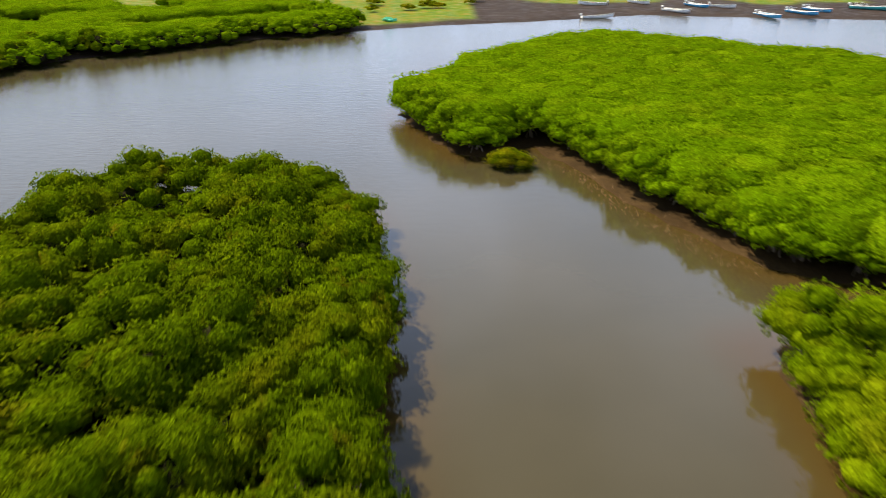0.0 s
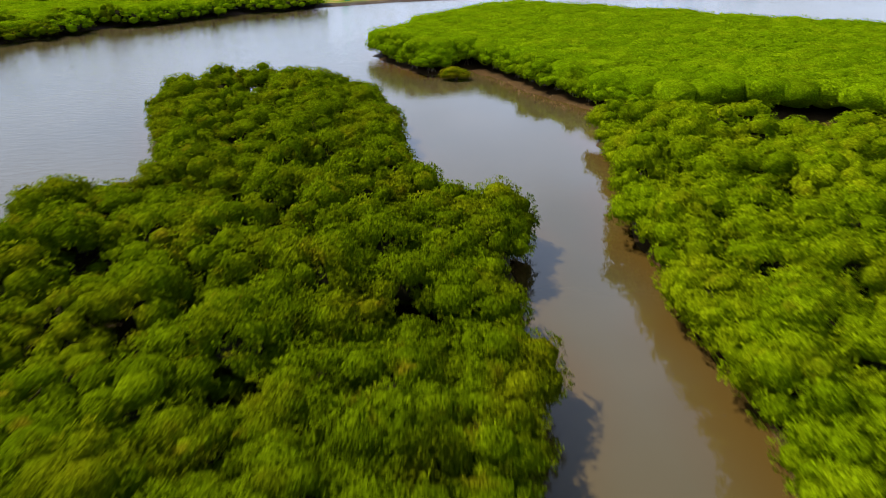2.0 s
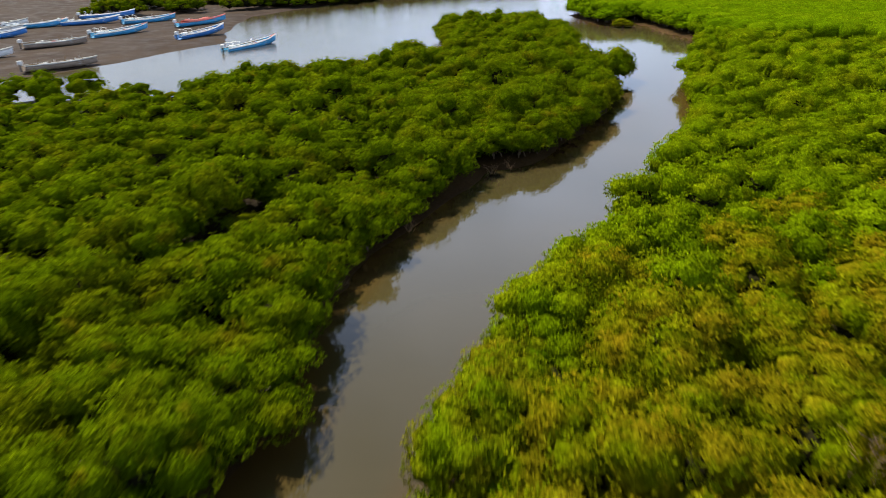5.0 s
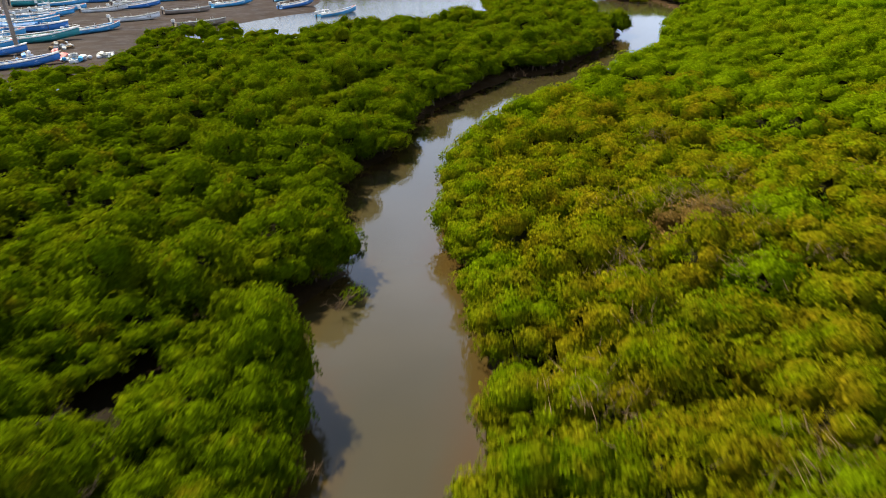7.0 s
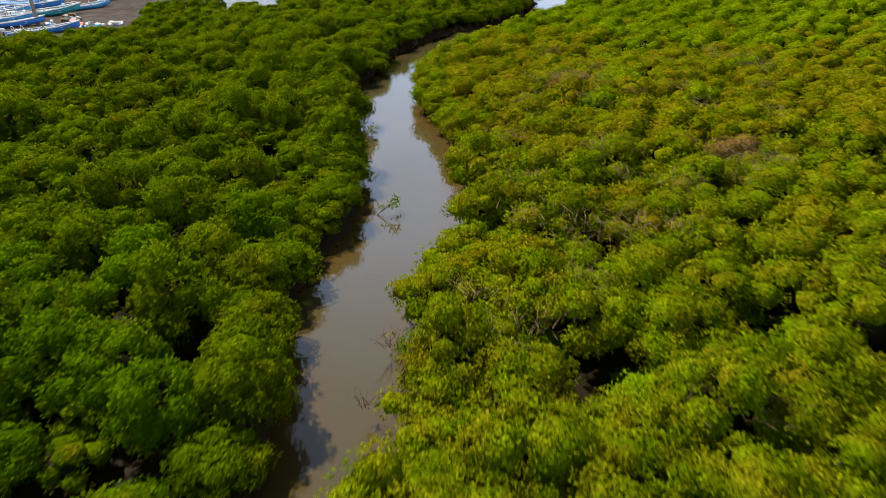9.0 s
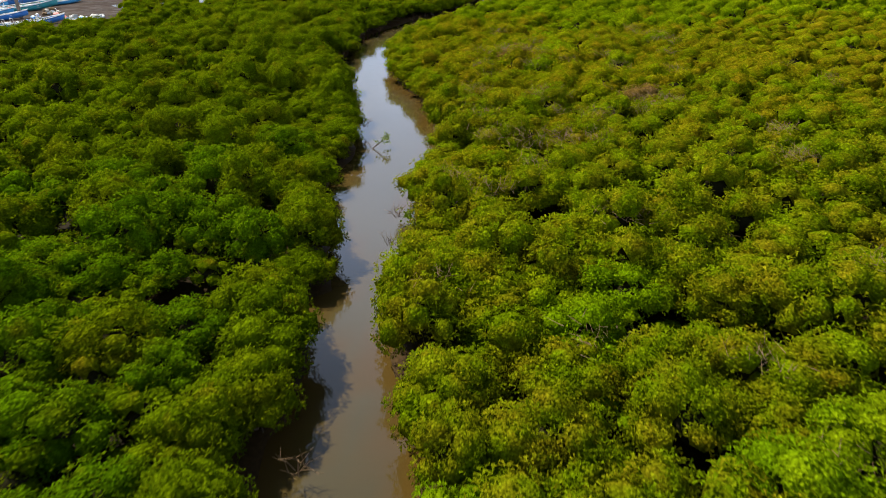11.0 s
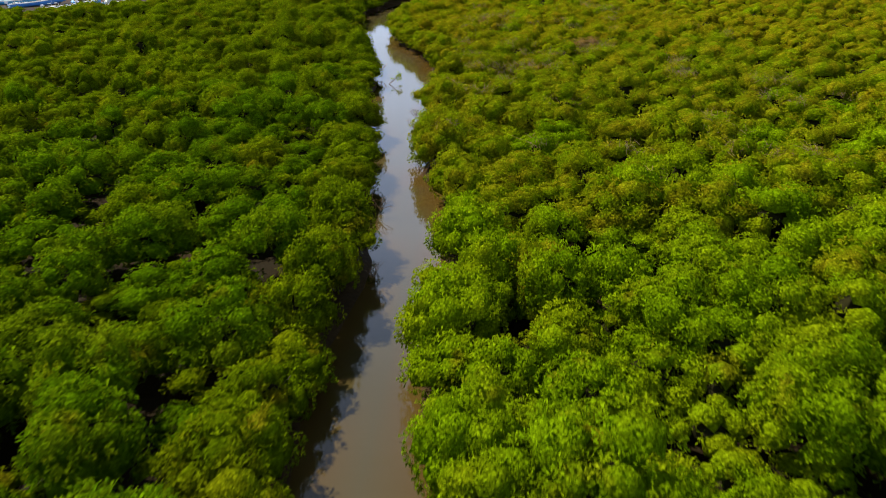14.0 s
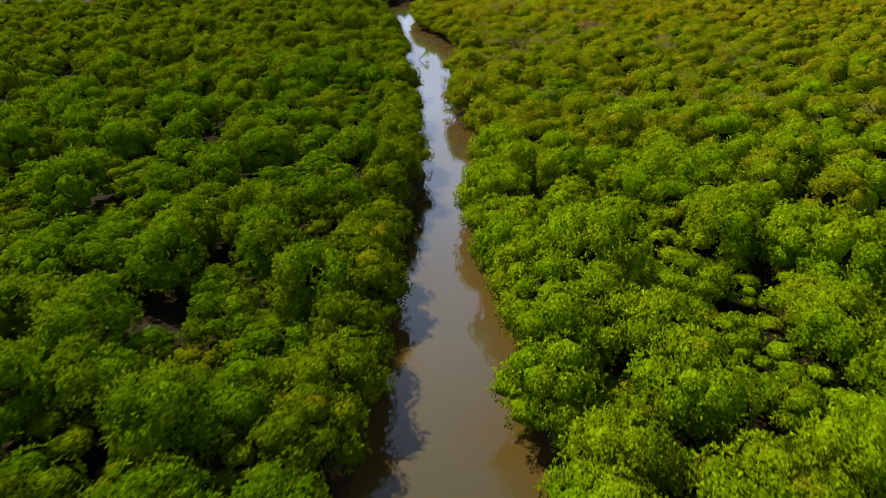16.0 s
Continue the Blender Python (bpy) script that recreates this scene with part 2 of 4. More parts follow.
CREEK_EAST = [(11.4, 21.8), (10.9, 13), (9.2, 9.6), (8.3, 4), (8.4, -0.7), (7.4, -3.6), (7.8, -6.8), (7, -12), (6.2, -17), (4.4, -23), (2.2, -28.9), (0.5, -33.2),
              (-1, -37.8), (-2.4, -41), (-3.7, -44.5), (-4.4, -48.5), (-5, -53.5), (-4.2, -58.5), (-2.9, -63.5), (-0.6, -68.2), (0.8, -73), (1.7, -77.4), (3.1, -85.2), (2.2, -89),
              (2.2, -92), (4.4, -93.3), (3, -95.2), (3.5, -100), (2.7, -102.8), (3.4, -105.8), (4.4, -106.6), (4, -108.4), (5, -111.6),
              (4.8, -115.8), (6.1, -118.3), (4.8, -120.6), (4.8, -125), (5.7, -129.6), (7, -134.4), (6.4, -137.4), (7.6, -139.6), (7.0, -142.6), (7, -185)]
ISLAND_RIVERSIDE = [(-53, -16), (-50, -10.5), (-43, -9), (-37, -10.5), (-34.2, -12.5), (-33, -10), (-29.3, -5), (-24.8, -0.5), (-21.5, 3), (-20.8, 8),
                    (-16, 12), (-16.2, 17.7), (-18, 20.5), (-20, 26.6), (-21, 35.4), (-17.3, 38.8), (-8.5, 39), (-6.2, 37.4)]
ISLAND_LANDSIDE = [(-110, -185), (-110, -56), (-75, -48), (-54, -44), (-46, -40.5), (-44.5, -34), (-49, -25)]
NORTH_SHORE = [(-4.4, 57), (-3.4, 54), (-1, 48), (1.3, 44.8), (3.4, 45.4), (5.2, 47.4), (6.6, 47.8), (8, 43.8), (9.8, 38.8), (11.9, 33.4), (14.2, 28.2), (18, 25.6),
               (23, 26.2), (31, 23.4), (45, 18.6), (75, 12), (100, 8)]
NORTH_BACK = [(100, 43), (75, 50), (54, 61), (45, 69), (36, 77), (29, 83.5), (20, 89), (12.5, 85), (6.5, 76.5), (2.2, 71.5), (0, 65), (-3.4, 60)]
EAST_BACK = [(110, -185), (110, -2), (60, 7), (35, 15), (26, 19), (22, 21.8), (17.5, 23.4), (13.5, 23.3)]
FAR_WEST = [(-120, 40), (-84, 46), (-71, 53), (-60, 60), (-52, 67), (-46, 74), (-43, 80), (-44, 85), (-39, 83.5), (-33, 90), (-27, 96), (-28, 101), (-23, 99), (-13.5, 105.5), (-13, 111),
            (-18, 122), (-16, 135), (-22, 152), (-60, 160), (-120, 160)]
RIVER_WEST = [(-140, -60), (-50, -48), (-44, -30), (-50, -14), (-60, -6), (-54.6, 4), (-50.5, 17), (-47.5, 23.5), (-51.5, 30), (-55, 41), (-57, 52), (-54, 62), (-48, 75), (-42, 84.5),
              (-27, 98), (-13.5, 107), (0, 114), (14, 118.5), (35, 128.5), (48, 125.3), (73, 120.7), (140, 118), (700, 200), (700, 900), (-900, 900), (-900, -60)]
WEST = CREEK_WEST + ISLAND_LANDSIDE + ISLAND_RIVERSIDE
EAST = CREEK_EAST + EAST_BACK
NORTH = NORTH_SHORE + NORTH_BACK


def inside_by(points, polygon):
    """Metres by which each point lies inside the closed line (outside: minus)."""
    p, v = np.asarray(points, float)[:, :2], np.asarray(polygon, float)
    near, odd = np.full(len(p), 1e9), np.zeros(len(p), bool)
    for a, b in zip(v, np.roll(v, -1, 0)):
        d = b - a
        s = np.clip(((p - a) @ d) / (d @ d), 0, 1)
        near = np.minimum(near, ((p - a - s[:, None] * d) ** 2).sum(1))
        cross = (a[1] > p[:, 1]) != (b[1] > p[:, 1])
        with np.errstate(divide="ignore", invalid="ignore"):
            odd ^= cross & (p[:, 0] < (b[0] - a[0]) * (p[:, 1] - a[1]) / (b[1] - a[1]) + a[0])
    return np.where(odd, 1, -1) * np.sqrt(near)


def ripple(p, size, seed=0.0):
    """Smooth unevenness of about -1 to 1, with waves of that size."""
    x, y = p[:, 0] / size + seed, p[:, 1] / size - seed * 1.7
    return (np.sin(x * 5.1 + 1.7 * np.sin(y * 3.3)) + np.sin(y * 6.3 + 1.9 * np.sin(x * 4.1 + 1)) + np.sin((x + y) * 9.7 + seed)) / 3


def ground_height(p):
    p = np.asarray(p, float)
    wooded = np.max([inside_by(p, k) for k in (WEST, EAST, NORTH)], 0)
    flat = inside_by(p, RIVER_WEST)
    x, y = p.T
    shelf = 0.85 * np.exp(-(((x - 11) / 6.0) ** 2 + ((y - 36) / 7.0) ** 2)) + 1.2 * np.exp(-(((x + 6.5) / 3.0) ** 2 + ((y + 27) / 6.0) ** 2))
    shelf += 1.7 * np.exp(-(((x - 5.6) / 2.6) ** 2 + ((y - 44.5) / 3.0) ** 2))
    shelf += 0.3 * np.maximum(ripple(p, 13.0, 5.0), 0)
    a = np.clip((wooded - 0.75 + shelf) * np.where(wooded > 0, 0.28, 0.16), -1.0, 0.30)
    b = np.clip(flat * 0.10, -1.0, 0.28) + 0.5 * np.clip((p[:, 1] - 125) / 60, 0, 1)
    return np.maximum(a, b) + 0.05 * ripple(p, 9.0) * (np.maximum(a, b) > -0.2)


# ---- mesh helpers ----
def mesh_from(name, verts, tris, smooth=None, materials=(), slots=None):
    me = bpy.data.meshes.new(name)
    verts, tris = np.asarray(verts, np.float32), np.asarray(tris, np.int32)
    me.vertices.add(len(verts))
    me.vertices.foreach_set("co", verts.ravel())
    me.loops.add(tris.size)
    me.loops.foreach_set("vertex_index", tris.ravel())
    me.polygons.add(len(tris))
    me.polygons.foreach_set("loop_start", np.arange(len(tris), dtype=np.int32) * 3)
    if smooth is not None:
        me.polygons.foreach_set("use_smooth", np.asarray(smooth, bool))
    for m in materials:
        me.materials.append(m)
    if slots is not None:
        me.polygons.foreach_set("material_index", np.asarray(slots, np.int32))
    me.update(calc_edges=True)
    return me


def part(name, bm, mat, parent=None, label="", smooth=False):
    me = bpy.data.meshes.new(name)
    for f in bm.faces:
        f.smooth = smooth
    bm.to_mesh(me)
    bm.free()
    me.materials.append(mat)
    ob = new(name, me)
    ob.parent = parent
    return tagged(ob, label)


def tube(bm, points, radii, sides=6):
    """A bent round stick through the points."""
    rings = []
    for i, (p, r) in enumerate(zip(points, radii)):
        p = Vector(p)
        d = (Vector(points[min(i + 1, len(points) - 1)]) - Vector(points[max(i - 1, 0)])).normalized()
        a = d.orthogonal().normalized()
        b = d.cross(a)
        rings.append([bm.verts.new(p + r * (math.cos(k * math.tau / sides) * a + math.sin(k * math.tau / sides) * b)) for k in range(sides)])
    for r0, r1 in zip(rings, rings[1:]):
        for k in range(sides):
            bm.faces.new((r0[k], r0[(k + 1) % sides], r1[(k + 1) % sides], r1[k]))
    bm.faces.new(rings[0][::-1])
    bm.faces.new(rings[-1])


def box(bm, x, y, z, sx, sy, sz, bevel=0.02, turn=0.0):
    """A bevelled block with its middle at x, y, z."""
    made = bmesh.ops.create_cube(bm, size=1, matrix=pose(x, y, z, 0, 0, turn) @ Matrix.Diagonal((sx, sy, sz, 1)))
    if bevel:
        edges = list({e for v in made["verts"] for e in v.link_edges})
        bmesh.ops.bevel(bm, geom=edges, offset=bevel, segments=1, affect="EDGES")


# ---- ground and water ----
def axis(a, b, step, far):
    mid = np.arange(a, b + step / 2, step)
    out = np.array([12, 40, 120, 350, 900, 2400, 4500.0])
    return np.concatenate([a - out[::-1], mid, b + out]) if far else mid


def build_ground():
    xs, ys = axis(-125, 125, 1.6, True), axis(-188, 170, 1.6, True)
    gx, gy = np.meshgrid(xs, ys)
    p = np.stack([gx.ravel(), gy.ravel()], 1)
    z = ground_height(p)
    w, n = len(xs), len(ys)
    i = np.arange(w * n).reshape(n, w)
    a, b, c, d = i[:-1, :-1].ravel(), i[:-1, 1:].ravel(), i[1:, 1:].ravel(), i[1:, :-1].ravel()
    tris = np.concatenate([np.stack([a, b, c], 1), np.stack([a, c, d], 1)])
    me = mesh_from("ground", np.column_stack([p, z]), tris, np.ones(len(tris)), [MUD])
    x, y = p.T
    grassy = np.clip((y - 122 - 8 * ripple(p, 30.0) + np.where(x < 6, 12, -24)) / 4, 0, 1) * np.clip((inside_by(p, RIVER_WEST) - 2) / 3, 0, 1)
    at = me.attributes.new("grassy", "FLOAT", "POINT")
    at.data.foreach_set("value", grassy.astype(np.float32))
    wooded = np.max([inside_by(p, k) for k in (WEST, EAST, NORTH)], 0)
    # bank fades out under the canopy, where the shade-black mud colour takes over
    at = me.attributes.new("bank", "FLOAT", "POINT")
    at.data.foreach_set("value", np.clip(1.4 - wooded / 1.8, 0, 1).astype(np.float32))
    at = me.attributes.new("tidal_flat", "FLOAT", "POINT")
    at.data.foreach_set("value", (inside_by(p, RIVER_WEST) > -2).astype(np.float32))
    tagged(new("ground", me), "brown tidal mud under and between the mangroves", "mud", kind="structure")


build_ground()


def build_water():
    """One level sheet; "shallow" says where the mud shows through the silty water beside the banks."""
    xs = np.concatenate([[-5000, -400, -120], np.arange(-60, 41, 0.9), [90, 400, 5000]])
    ys = np.concatenate([[-5000, -600, -190], np.arange(-150, 61, 0.9), [120, 250, 700, 5000]])
    gx, gy = np.meshgrid(xs, ys)
    p = np.stack([gx.ravel(), gy.ravel()], 1)
    i = np.arange(len(p)).reshape(len(ys), len(xs))
    a, b, c, d = i[:-1, :-1].ravel(), i[:-1, 1:].ravel(), i[1:, 1:].ravel(), i[1:, :-1].ravel()
    me = mesh_from("water", np.column_stack([p, np.zeros(len(p))]), np.concatenate([np.stack([a, b, c], 1), np.stack([a, c, d], 1)]), None, [WATER])
    off = -np.max([inside_by(p, k) for k in (WEST, EAST, NORTH)], 0)
    at = me.attributes.new("shallow", "FLOAT", "POINT")
    at.data.foreach_set("value", (0.8 * np.clip(1 - (off + 0.4 * ripple(p, 11.0, 2.0)) / np.where(p[:, 1] > -20, 2.2, 0.9), 0, 1)).astype(np.float32))
    return me


tagged(new("water", build_water()), "calm silty brown creek and river water", "water", kind="structure")


# ---- mangroves ----
def icosphere(level):
    bm = bmesh.new()
    bmesh.ops.create_icosphere(bm, subdivisions=level, radius=1)
    v = np.array([k.co for k in bm.verts])
    f = np.array([[k.index for k in q.verts] for q in bm.faces])
    bm.free()
    return v, f


BALLS = {1: icosphere(1), 2: icosphere(2)}


def unit(v):
    return v / (np.linalg.norm(v, axis=1)[:, None] + 1e-9)


def rosette_mesh(rng, p, up, skin, petals, leaf, first):
    """Star-like leaf tufts at p that open towards up. skin: the foliage's own outward direction there. Returns vertices, normals, triangles."""
    a = unit(np.cross(up, rng.normal(size=up.shape)))
    b = np.cross(up, a)
    m = len(p)
    verts, normals, tris, n = [p], [skin], [], first + m
    for k in range(petals):
        turn = math.tau * k / petals + rng.uniform(-0.4, 0.4, m)[:, None]
        long = leaf * rng.uniform(0.7, 1.35, m)[:, None]
        rise = rng.uniform(0.15, 1.0, m)[:, None]
        ahead, across = a * np.cos(turn) + b * np.sin(turn), b * np.cos(turn) - a * np.sin(turn)
        tip = p + (ahead + up * rise) * long
        face = unit(up - ahead * rise)
        verts += [tip + across * long * 0.30, tip - across * long * 0.30]
        normals += [unit(face * 0.5 + skin * 0.6)] * 2
        tris.append(np.stack([first + np.arange(m), n + m + np.arange(m), n + np.arange(m)], 1))
        n += 2 * m
    return np.concatenate(verts), np.concatenate(normals), np.concatenate(tris)


def dome(d, low, flat, broad):
    """A bushy dome's skin in the given directions."""
    z = np.where(d[:, 2] > 0, 1.28 * np.abs(d[:, 2]) ** (0.85 * flat), (1.25 - low) * d[:, 2])
    wide = 1.35 * broad * (1 - 0.28 * np.clip(-d[:, 2], 0, 1))
    return np.column_stack([d[:, 0] * wide, d[:, 1] * wide, 1.25 + z])


def bushy_crown(rng, clumps, rosettes, petals, leaf, low, broad=1.0, size=(0.46, 0.80), under=-0.25, fill=0.88):
    """A crown about 3 m across and 2.7 m high: rounded leafy clumps crowded on a core of inner branches coloured
    near-black as shade, with deep gaps between them.
    """
    axis_at = np.array((0, 0, 1.15))
    tries = unit(rng.normal(size=(clumps * 30, 3)))
    tries = tries[tries[:, 2] > -0.22]
    way = [tries[0]]
    for _ in range(clumps - 1):
        way.append(tries[np.argmax(np.min(1 - tries @ np.array(way).T, 1) * rng.uniform(0.55, 1.0, len(tries)))])
    centre = axis_at + (dome(np.array(way), low, 1.1, broad) - axis_at) * rng.uniform(0.52, 0.84, clumps)[:, None]
    radius = rng.uniform(*size, clumps)
    squash = rng.uniform(0.75, 1.0, clumps)
    grow = unit(np.array(way) * 0.5 + (0, 0, 0.6))
    k = rng.choice(clumps, rosettes * 5, p=radius ** 2 / (radius ** 2).sum())
    d = unit(rng.normal(size=(len(k), 3)))
    lump = 1 + 0.07 * np.sin(d[:, 0] * 7 + k * 2.1) * np.sin(d[:, 1] * 6 + k) + rng.uniform(-0.09, 0.06, len(k))
    p = centre[k] + d * (radius[k] * lump)[:, None] * np.column_stack([np.ones(len(k)), np.ones(len(k)), squash[k]])
    gap = np.linalg.norm(p[:, None] - centre[None], axis=2) / radius[None]
    gap[np.arange(len(k)), k] = 9
    good = np.flatnonzero((gap.min(1) > 0.84) & ((d * grow[k]).sum(1) > under) & (p[:, 2] > low + 0.1))[:rosettes]
    p, d = p[good], d[good]
    up = unit(d + (0, 0, 0.30) + rng.normal(scale=0.28, size=d.shape))
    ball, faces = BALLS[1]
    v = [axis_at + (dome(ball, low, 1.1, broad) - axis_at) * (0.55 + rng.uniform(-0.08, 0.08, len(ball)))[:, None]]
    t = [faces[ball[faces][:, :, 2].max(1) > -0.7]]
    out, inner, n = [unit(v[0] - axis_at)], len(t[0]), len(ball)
    for c, r, q, g in zip(centre, radius, squash, grow):
        f = faces[(ball[faces].mean(1) @ g) > under]
        v.append(c + ball * (r * fill) * (1, 1, q) + rng.normal(scale=0.025, size=ball.shape))
        out.append(ball)
        t.append(f + n)
        n += len(ball)
    lv, ln, lt = rosette_mesh(rng, p, up, d, petals, leaf, n)
    t = np.concatenate(t + [lt])
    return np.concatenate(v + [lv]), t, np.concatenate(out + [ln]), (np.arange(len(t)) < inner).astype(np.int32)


def crown_shape(rng, rosettes, petals, leaf, low, clumps=26, swell=0.30, flat=1.0, broad=1.0, level=2):
    """A simpler crown for woods farther off: a lumpy dome of foliage set with leaf rosettes. low: how far down it hangs."""
    way = rng.normal(size=(clumps, 3))
    way[:, 2] = np.abs(way[:, 2]) - 0.25
    way = unit(way)
    push, tight = swell * rng.uniform(0.15, 1.0, clumps), rng.uniform(9, 20, clumps)
    oval = rng.uniform(0.88, 1.14)

    def shell(d):
        out = 1 + (push * np.exp(tight * (d @ way.T - 1))).max(1) - swell * 0.5
        q = dome(d, low, flat, broad)
        return np.column_stack([q[:, 0] * out * oval, q[:, 1] * out / oval, 1.25 + (q[:, 2] - 1.25) * (0.2 + 0.8 * out)])

    def skin(d):
        side = unit(np.cross(d, (0.0, 0.3, 1.0)))
        other = np.cross(d, side)
        q, e = shell(d), 0.06
        up = np.cross(shell(unit(d + side * e)) - q, shell(unit(d + other * e)) - q)
        return unit(up * np.sign((up * d).sum(1))[:, None])

    ball, faces = BALLS[level]
    v = (shell(ball) - (0, 0, 1.2)) * 0.95 + (0, 0, 1.2)
    faces = faces[ball[faces][:, :, 2].max(1) > -0.7]
    v += rng.normal(scale=0.05, size=v.shape)
    d = unit(rng.normal(size=(rosettes * 2, 3)))
    d = d[d[:, 2] > -0.55][:rosettes]
    up = skin(d)
    p = shell(d) + up * rng.uniform(-0.07, 0.11, len(d))[:, None]
    lean = unit(up + (0, 0, 0.2) + rng.normal(scale=0.24, size=up.shape))
    lv, ln, lt = rosette_mesh(rng, p, lean, up, petals, leaf, len(v))
    return np.concatenate([v, lv]), np.concatenate([faces, lt]), np.concatenate([skin(ball + (1e-4, 2e-4, 0)), ln]), np.zeros(len(faces) + len(lt), np.int32)


tree_rng = np.random.default_rng(7)
NEAR_CROWNS = [bushy_crown(tree_rng, 10, 435, 4, 0.120, 0.40, 1.0, (0.44, 0.86), -0.1) for _ in range(8)]
EDGE_CROWNS = [bushy_crown(tree_rng, 12, 475, 4, 0.113, 0.0, 1.02, (0.46, 0.74), -0.55) for _ in range(8)]
MID_CROWNS = [bushy_crown(tree_rng, 8, 200, 3, 0.135, 0.5, 1.0, (0.5, 0.85), -0.1, 0.92) for _ in range(6)]
FAR_CROWNS = [bushy_crown(tree_rng, 7, 85, 3, 0.14, 0.5, 1.0, (0.55, 0.9), 0.0, 0.95) for _ in range(6)]
CARPET_CROWNS = [crown_shape(tree_rng, 85, 3, 0.17, 0.2, 34, 0.16, 0.5, 1.2) for _ in range(6)]
YOUNG_CROWNS = [bushy_crown(tree_rng, 5, 64, 3, 0.16, 0.5, 1.0, (0.5, 0.85), 0.0, 0.92) for _ in range(4)]
OUTER_CROWNS = [bushy_crown(tree_rng, 7, 14, 3, 0.3, 0.3, 1.6, (0.62, 1.05), 0.0, 0.97) for _ in range(6)]
BUSH_CROWNS = [bushy_crown(tree_rng, 8, 60, 3, 0.20, -0.25, 1.1, (0.4, 0.7), -0.4) for _ in range(6)]


def scatter(polygon, spacing, margin, rng, taken=(), south=-150):
    """Random spots inside the line, none nearer to another than the spacing and no hole wider than that."""
    v = np.array(polygon)
    x0, y0, x1, y1 = max(v[:, 0].min(), -112), max(v[:, 1].min(), south), min(v[:, 0].max(), 112), v[:, 1].max()
    step = spacing * 0.38
    gx, gy = np.meshgrid(np.arange(x0, x1, step), np.arange(y0, y1, step))
    p = np.stack([gx.ravel(), gy.ravel()], 1) + rng.uniform(-0.5, 0.5, (gx.size, 2)) * step
    p = p[inside_by(p, polygon) > margin]
    rng.shuffle(p)
    cells, kept = {}, []

    def put(x, y, r):
        cells.setdefault((int(x // spacing), int(y // spacing)), []).append((x, y, r * r))

    for x, y in taken:
        put(x, y, spacing * 0.8)
    for x, y in p.tolist():
        i, j = int(x // spacing), int(y // spacing)
        if all((x - a) ** 2 + (y - b) ** 2 > r for k in (i - 1, i, i + 1) for m in (j - 1, j, j + 1) for a, b, r in cells.get((k, m), ())):
            put(x, y, spacing)
            kept.append((x, y))
    return np.array(kept)


def creek_x(y):
    """The creek's middle at y, by which near and far woods are told apart."""
    return np.interp(y, [-185, -140, -100, -75, -50, -35, -10, 20, 60], [4.5, 4.5, 2, -2, -7, -5, 5, 4, 2])


def canopy_scale(p, rng, even=False, calm=1.0):
    wide = rng.uniform(1.04, 1.3, len(p)) if even else rng.uniform(0.88, 1.2, len(p))
    # the crowns close up towards the river
    wide = wide * np.interp(p[:, 1], [-95, -45], [1.0, 1.2])
    high = 1.04 + 0.12 * ripple(p, 17.0, 3.0) + (0 if even else 0.14) * ripple(p, 8.0, 1.3) + rng.uniform(-0.40, 0.28, len(p)) * np.interp(p[:, 1], [-95, -45], [1.0, 0.7]) * (0.6 if even else 1)
    high = (1.04 + (high - 1.04) * calm) * np.interp(p[:, 1], [10, 30], [1.0, 0.99])
    if not even:
        # here and there a low young tree leaves a hollow in the canopy
        hollow = (rng.random(len(p)) < 0.05) | ((ripple(p, 7.5, 2.7) < -0.60) & (p[:, 1] < -20))
        high, wide = np.where(hollow, high * 0.58, high), np.where(hollow, wide * 0.74, wide)
    return wide, high


def leafy_mesh(name, verts, tris, normals, mat, slots):
    """Foliage whose normals follow the clump that the leaves belong to."""
    me = mesh_from(name, verts, tris, np.ones(len(tris)), [mat, SHADED_CORE], slots)
    me.normals_split_custom_set_from_vertices(normals)
    return me


def thicket(name, spots, crowns, leaf_mat, label, rng, even=False, tall=1.0, calm=1.0):
    """Many crowns joined into one canopy."""
    wide, high = canopy_scale(spots, rng, even, calm)
    wide, high = wide * (0.45 + 0.55 * tall), high * tall
    turn, pick, base = rng.uniform(0, math.tau, len(spots)), rng.integers(0, len(crowns), len(spots)), ground_height(spots)
    vs, ts, ns, ms, n = [], [], [], [], 0
    for (x, y), w, h, a, k, z in zip(spots, wide, high, turn, pick, np.maximum(base, 0)):
        v, t, out, slot = crowns[k]
        c, s = math.cos(a) * w, math.sin(a) * w
        q = np.empty(v.shape, np.float32)
        q[:, 0], q[:, 1], q[:, 2] = v[:, 0] * c - v[:, 1] * s + x, v[:, 0] * s + v[:, 1] * c + y, v[:, 2] * h + z
        r = np.empty(v.shape, np.float32)
        r[:, 0], r[:, 1], r[:, 2] = (out[:, 0] * c - out[:, 1] * s) / w, (out[:, 0] * s + out[:, 1] * c) / w, out[:, 2]
        vs.append(q)
        ns.append(r)
        ms.append(slot)
        ts.append(t + n)
        n += len(v)
    me = leafy_mesh(name, np.concatenate(vs), np.concatenate(ts), np.concatenate(ns), leaf_mat, np.concatenate(ms))
    return tagged(new(name, me), label, "mangroves", kind="stuff")


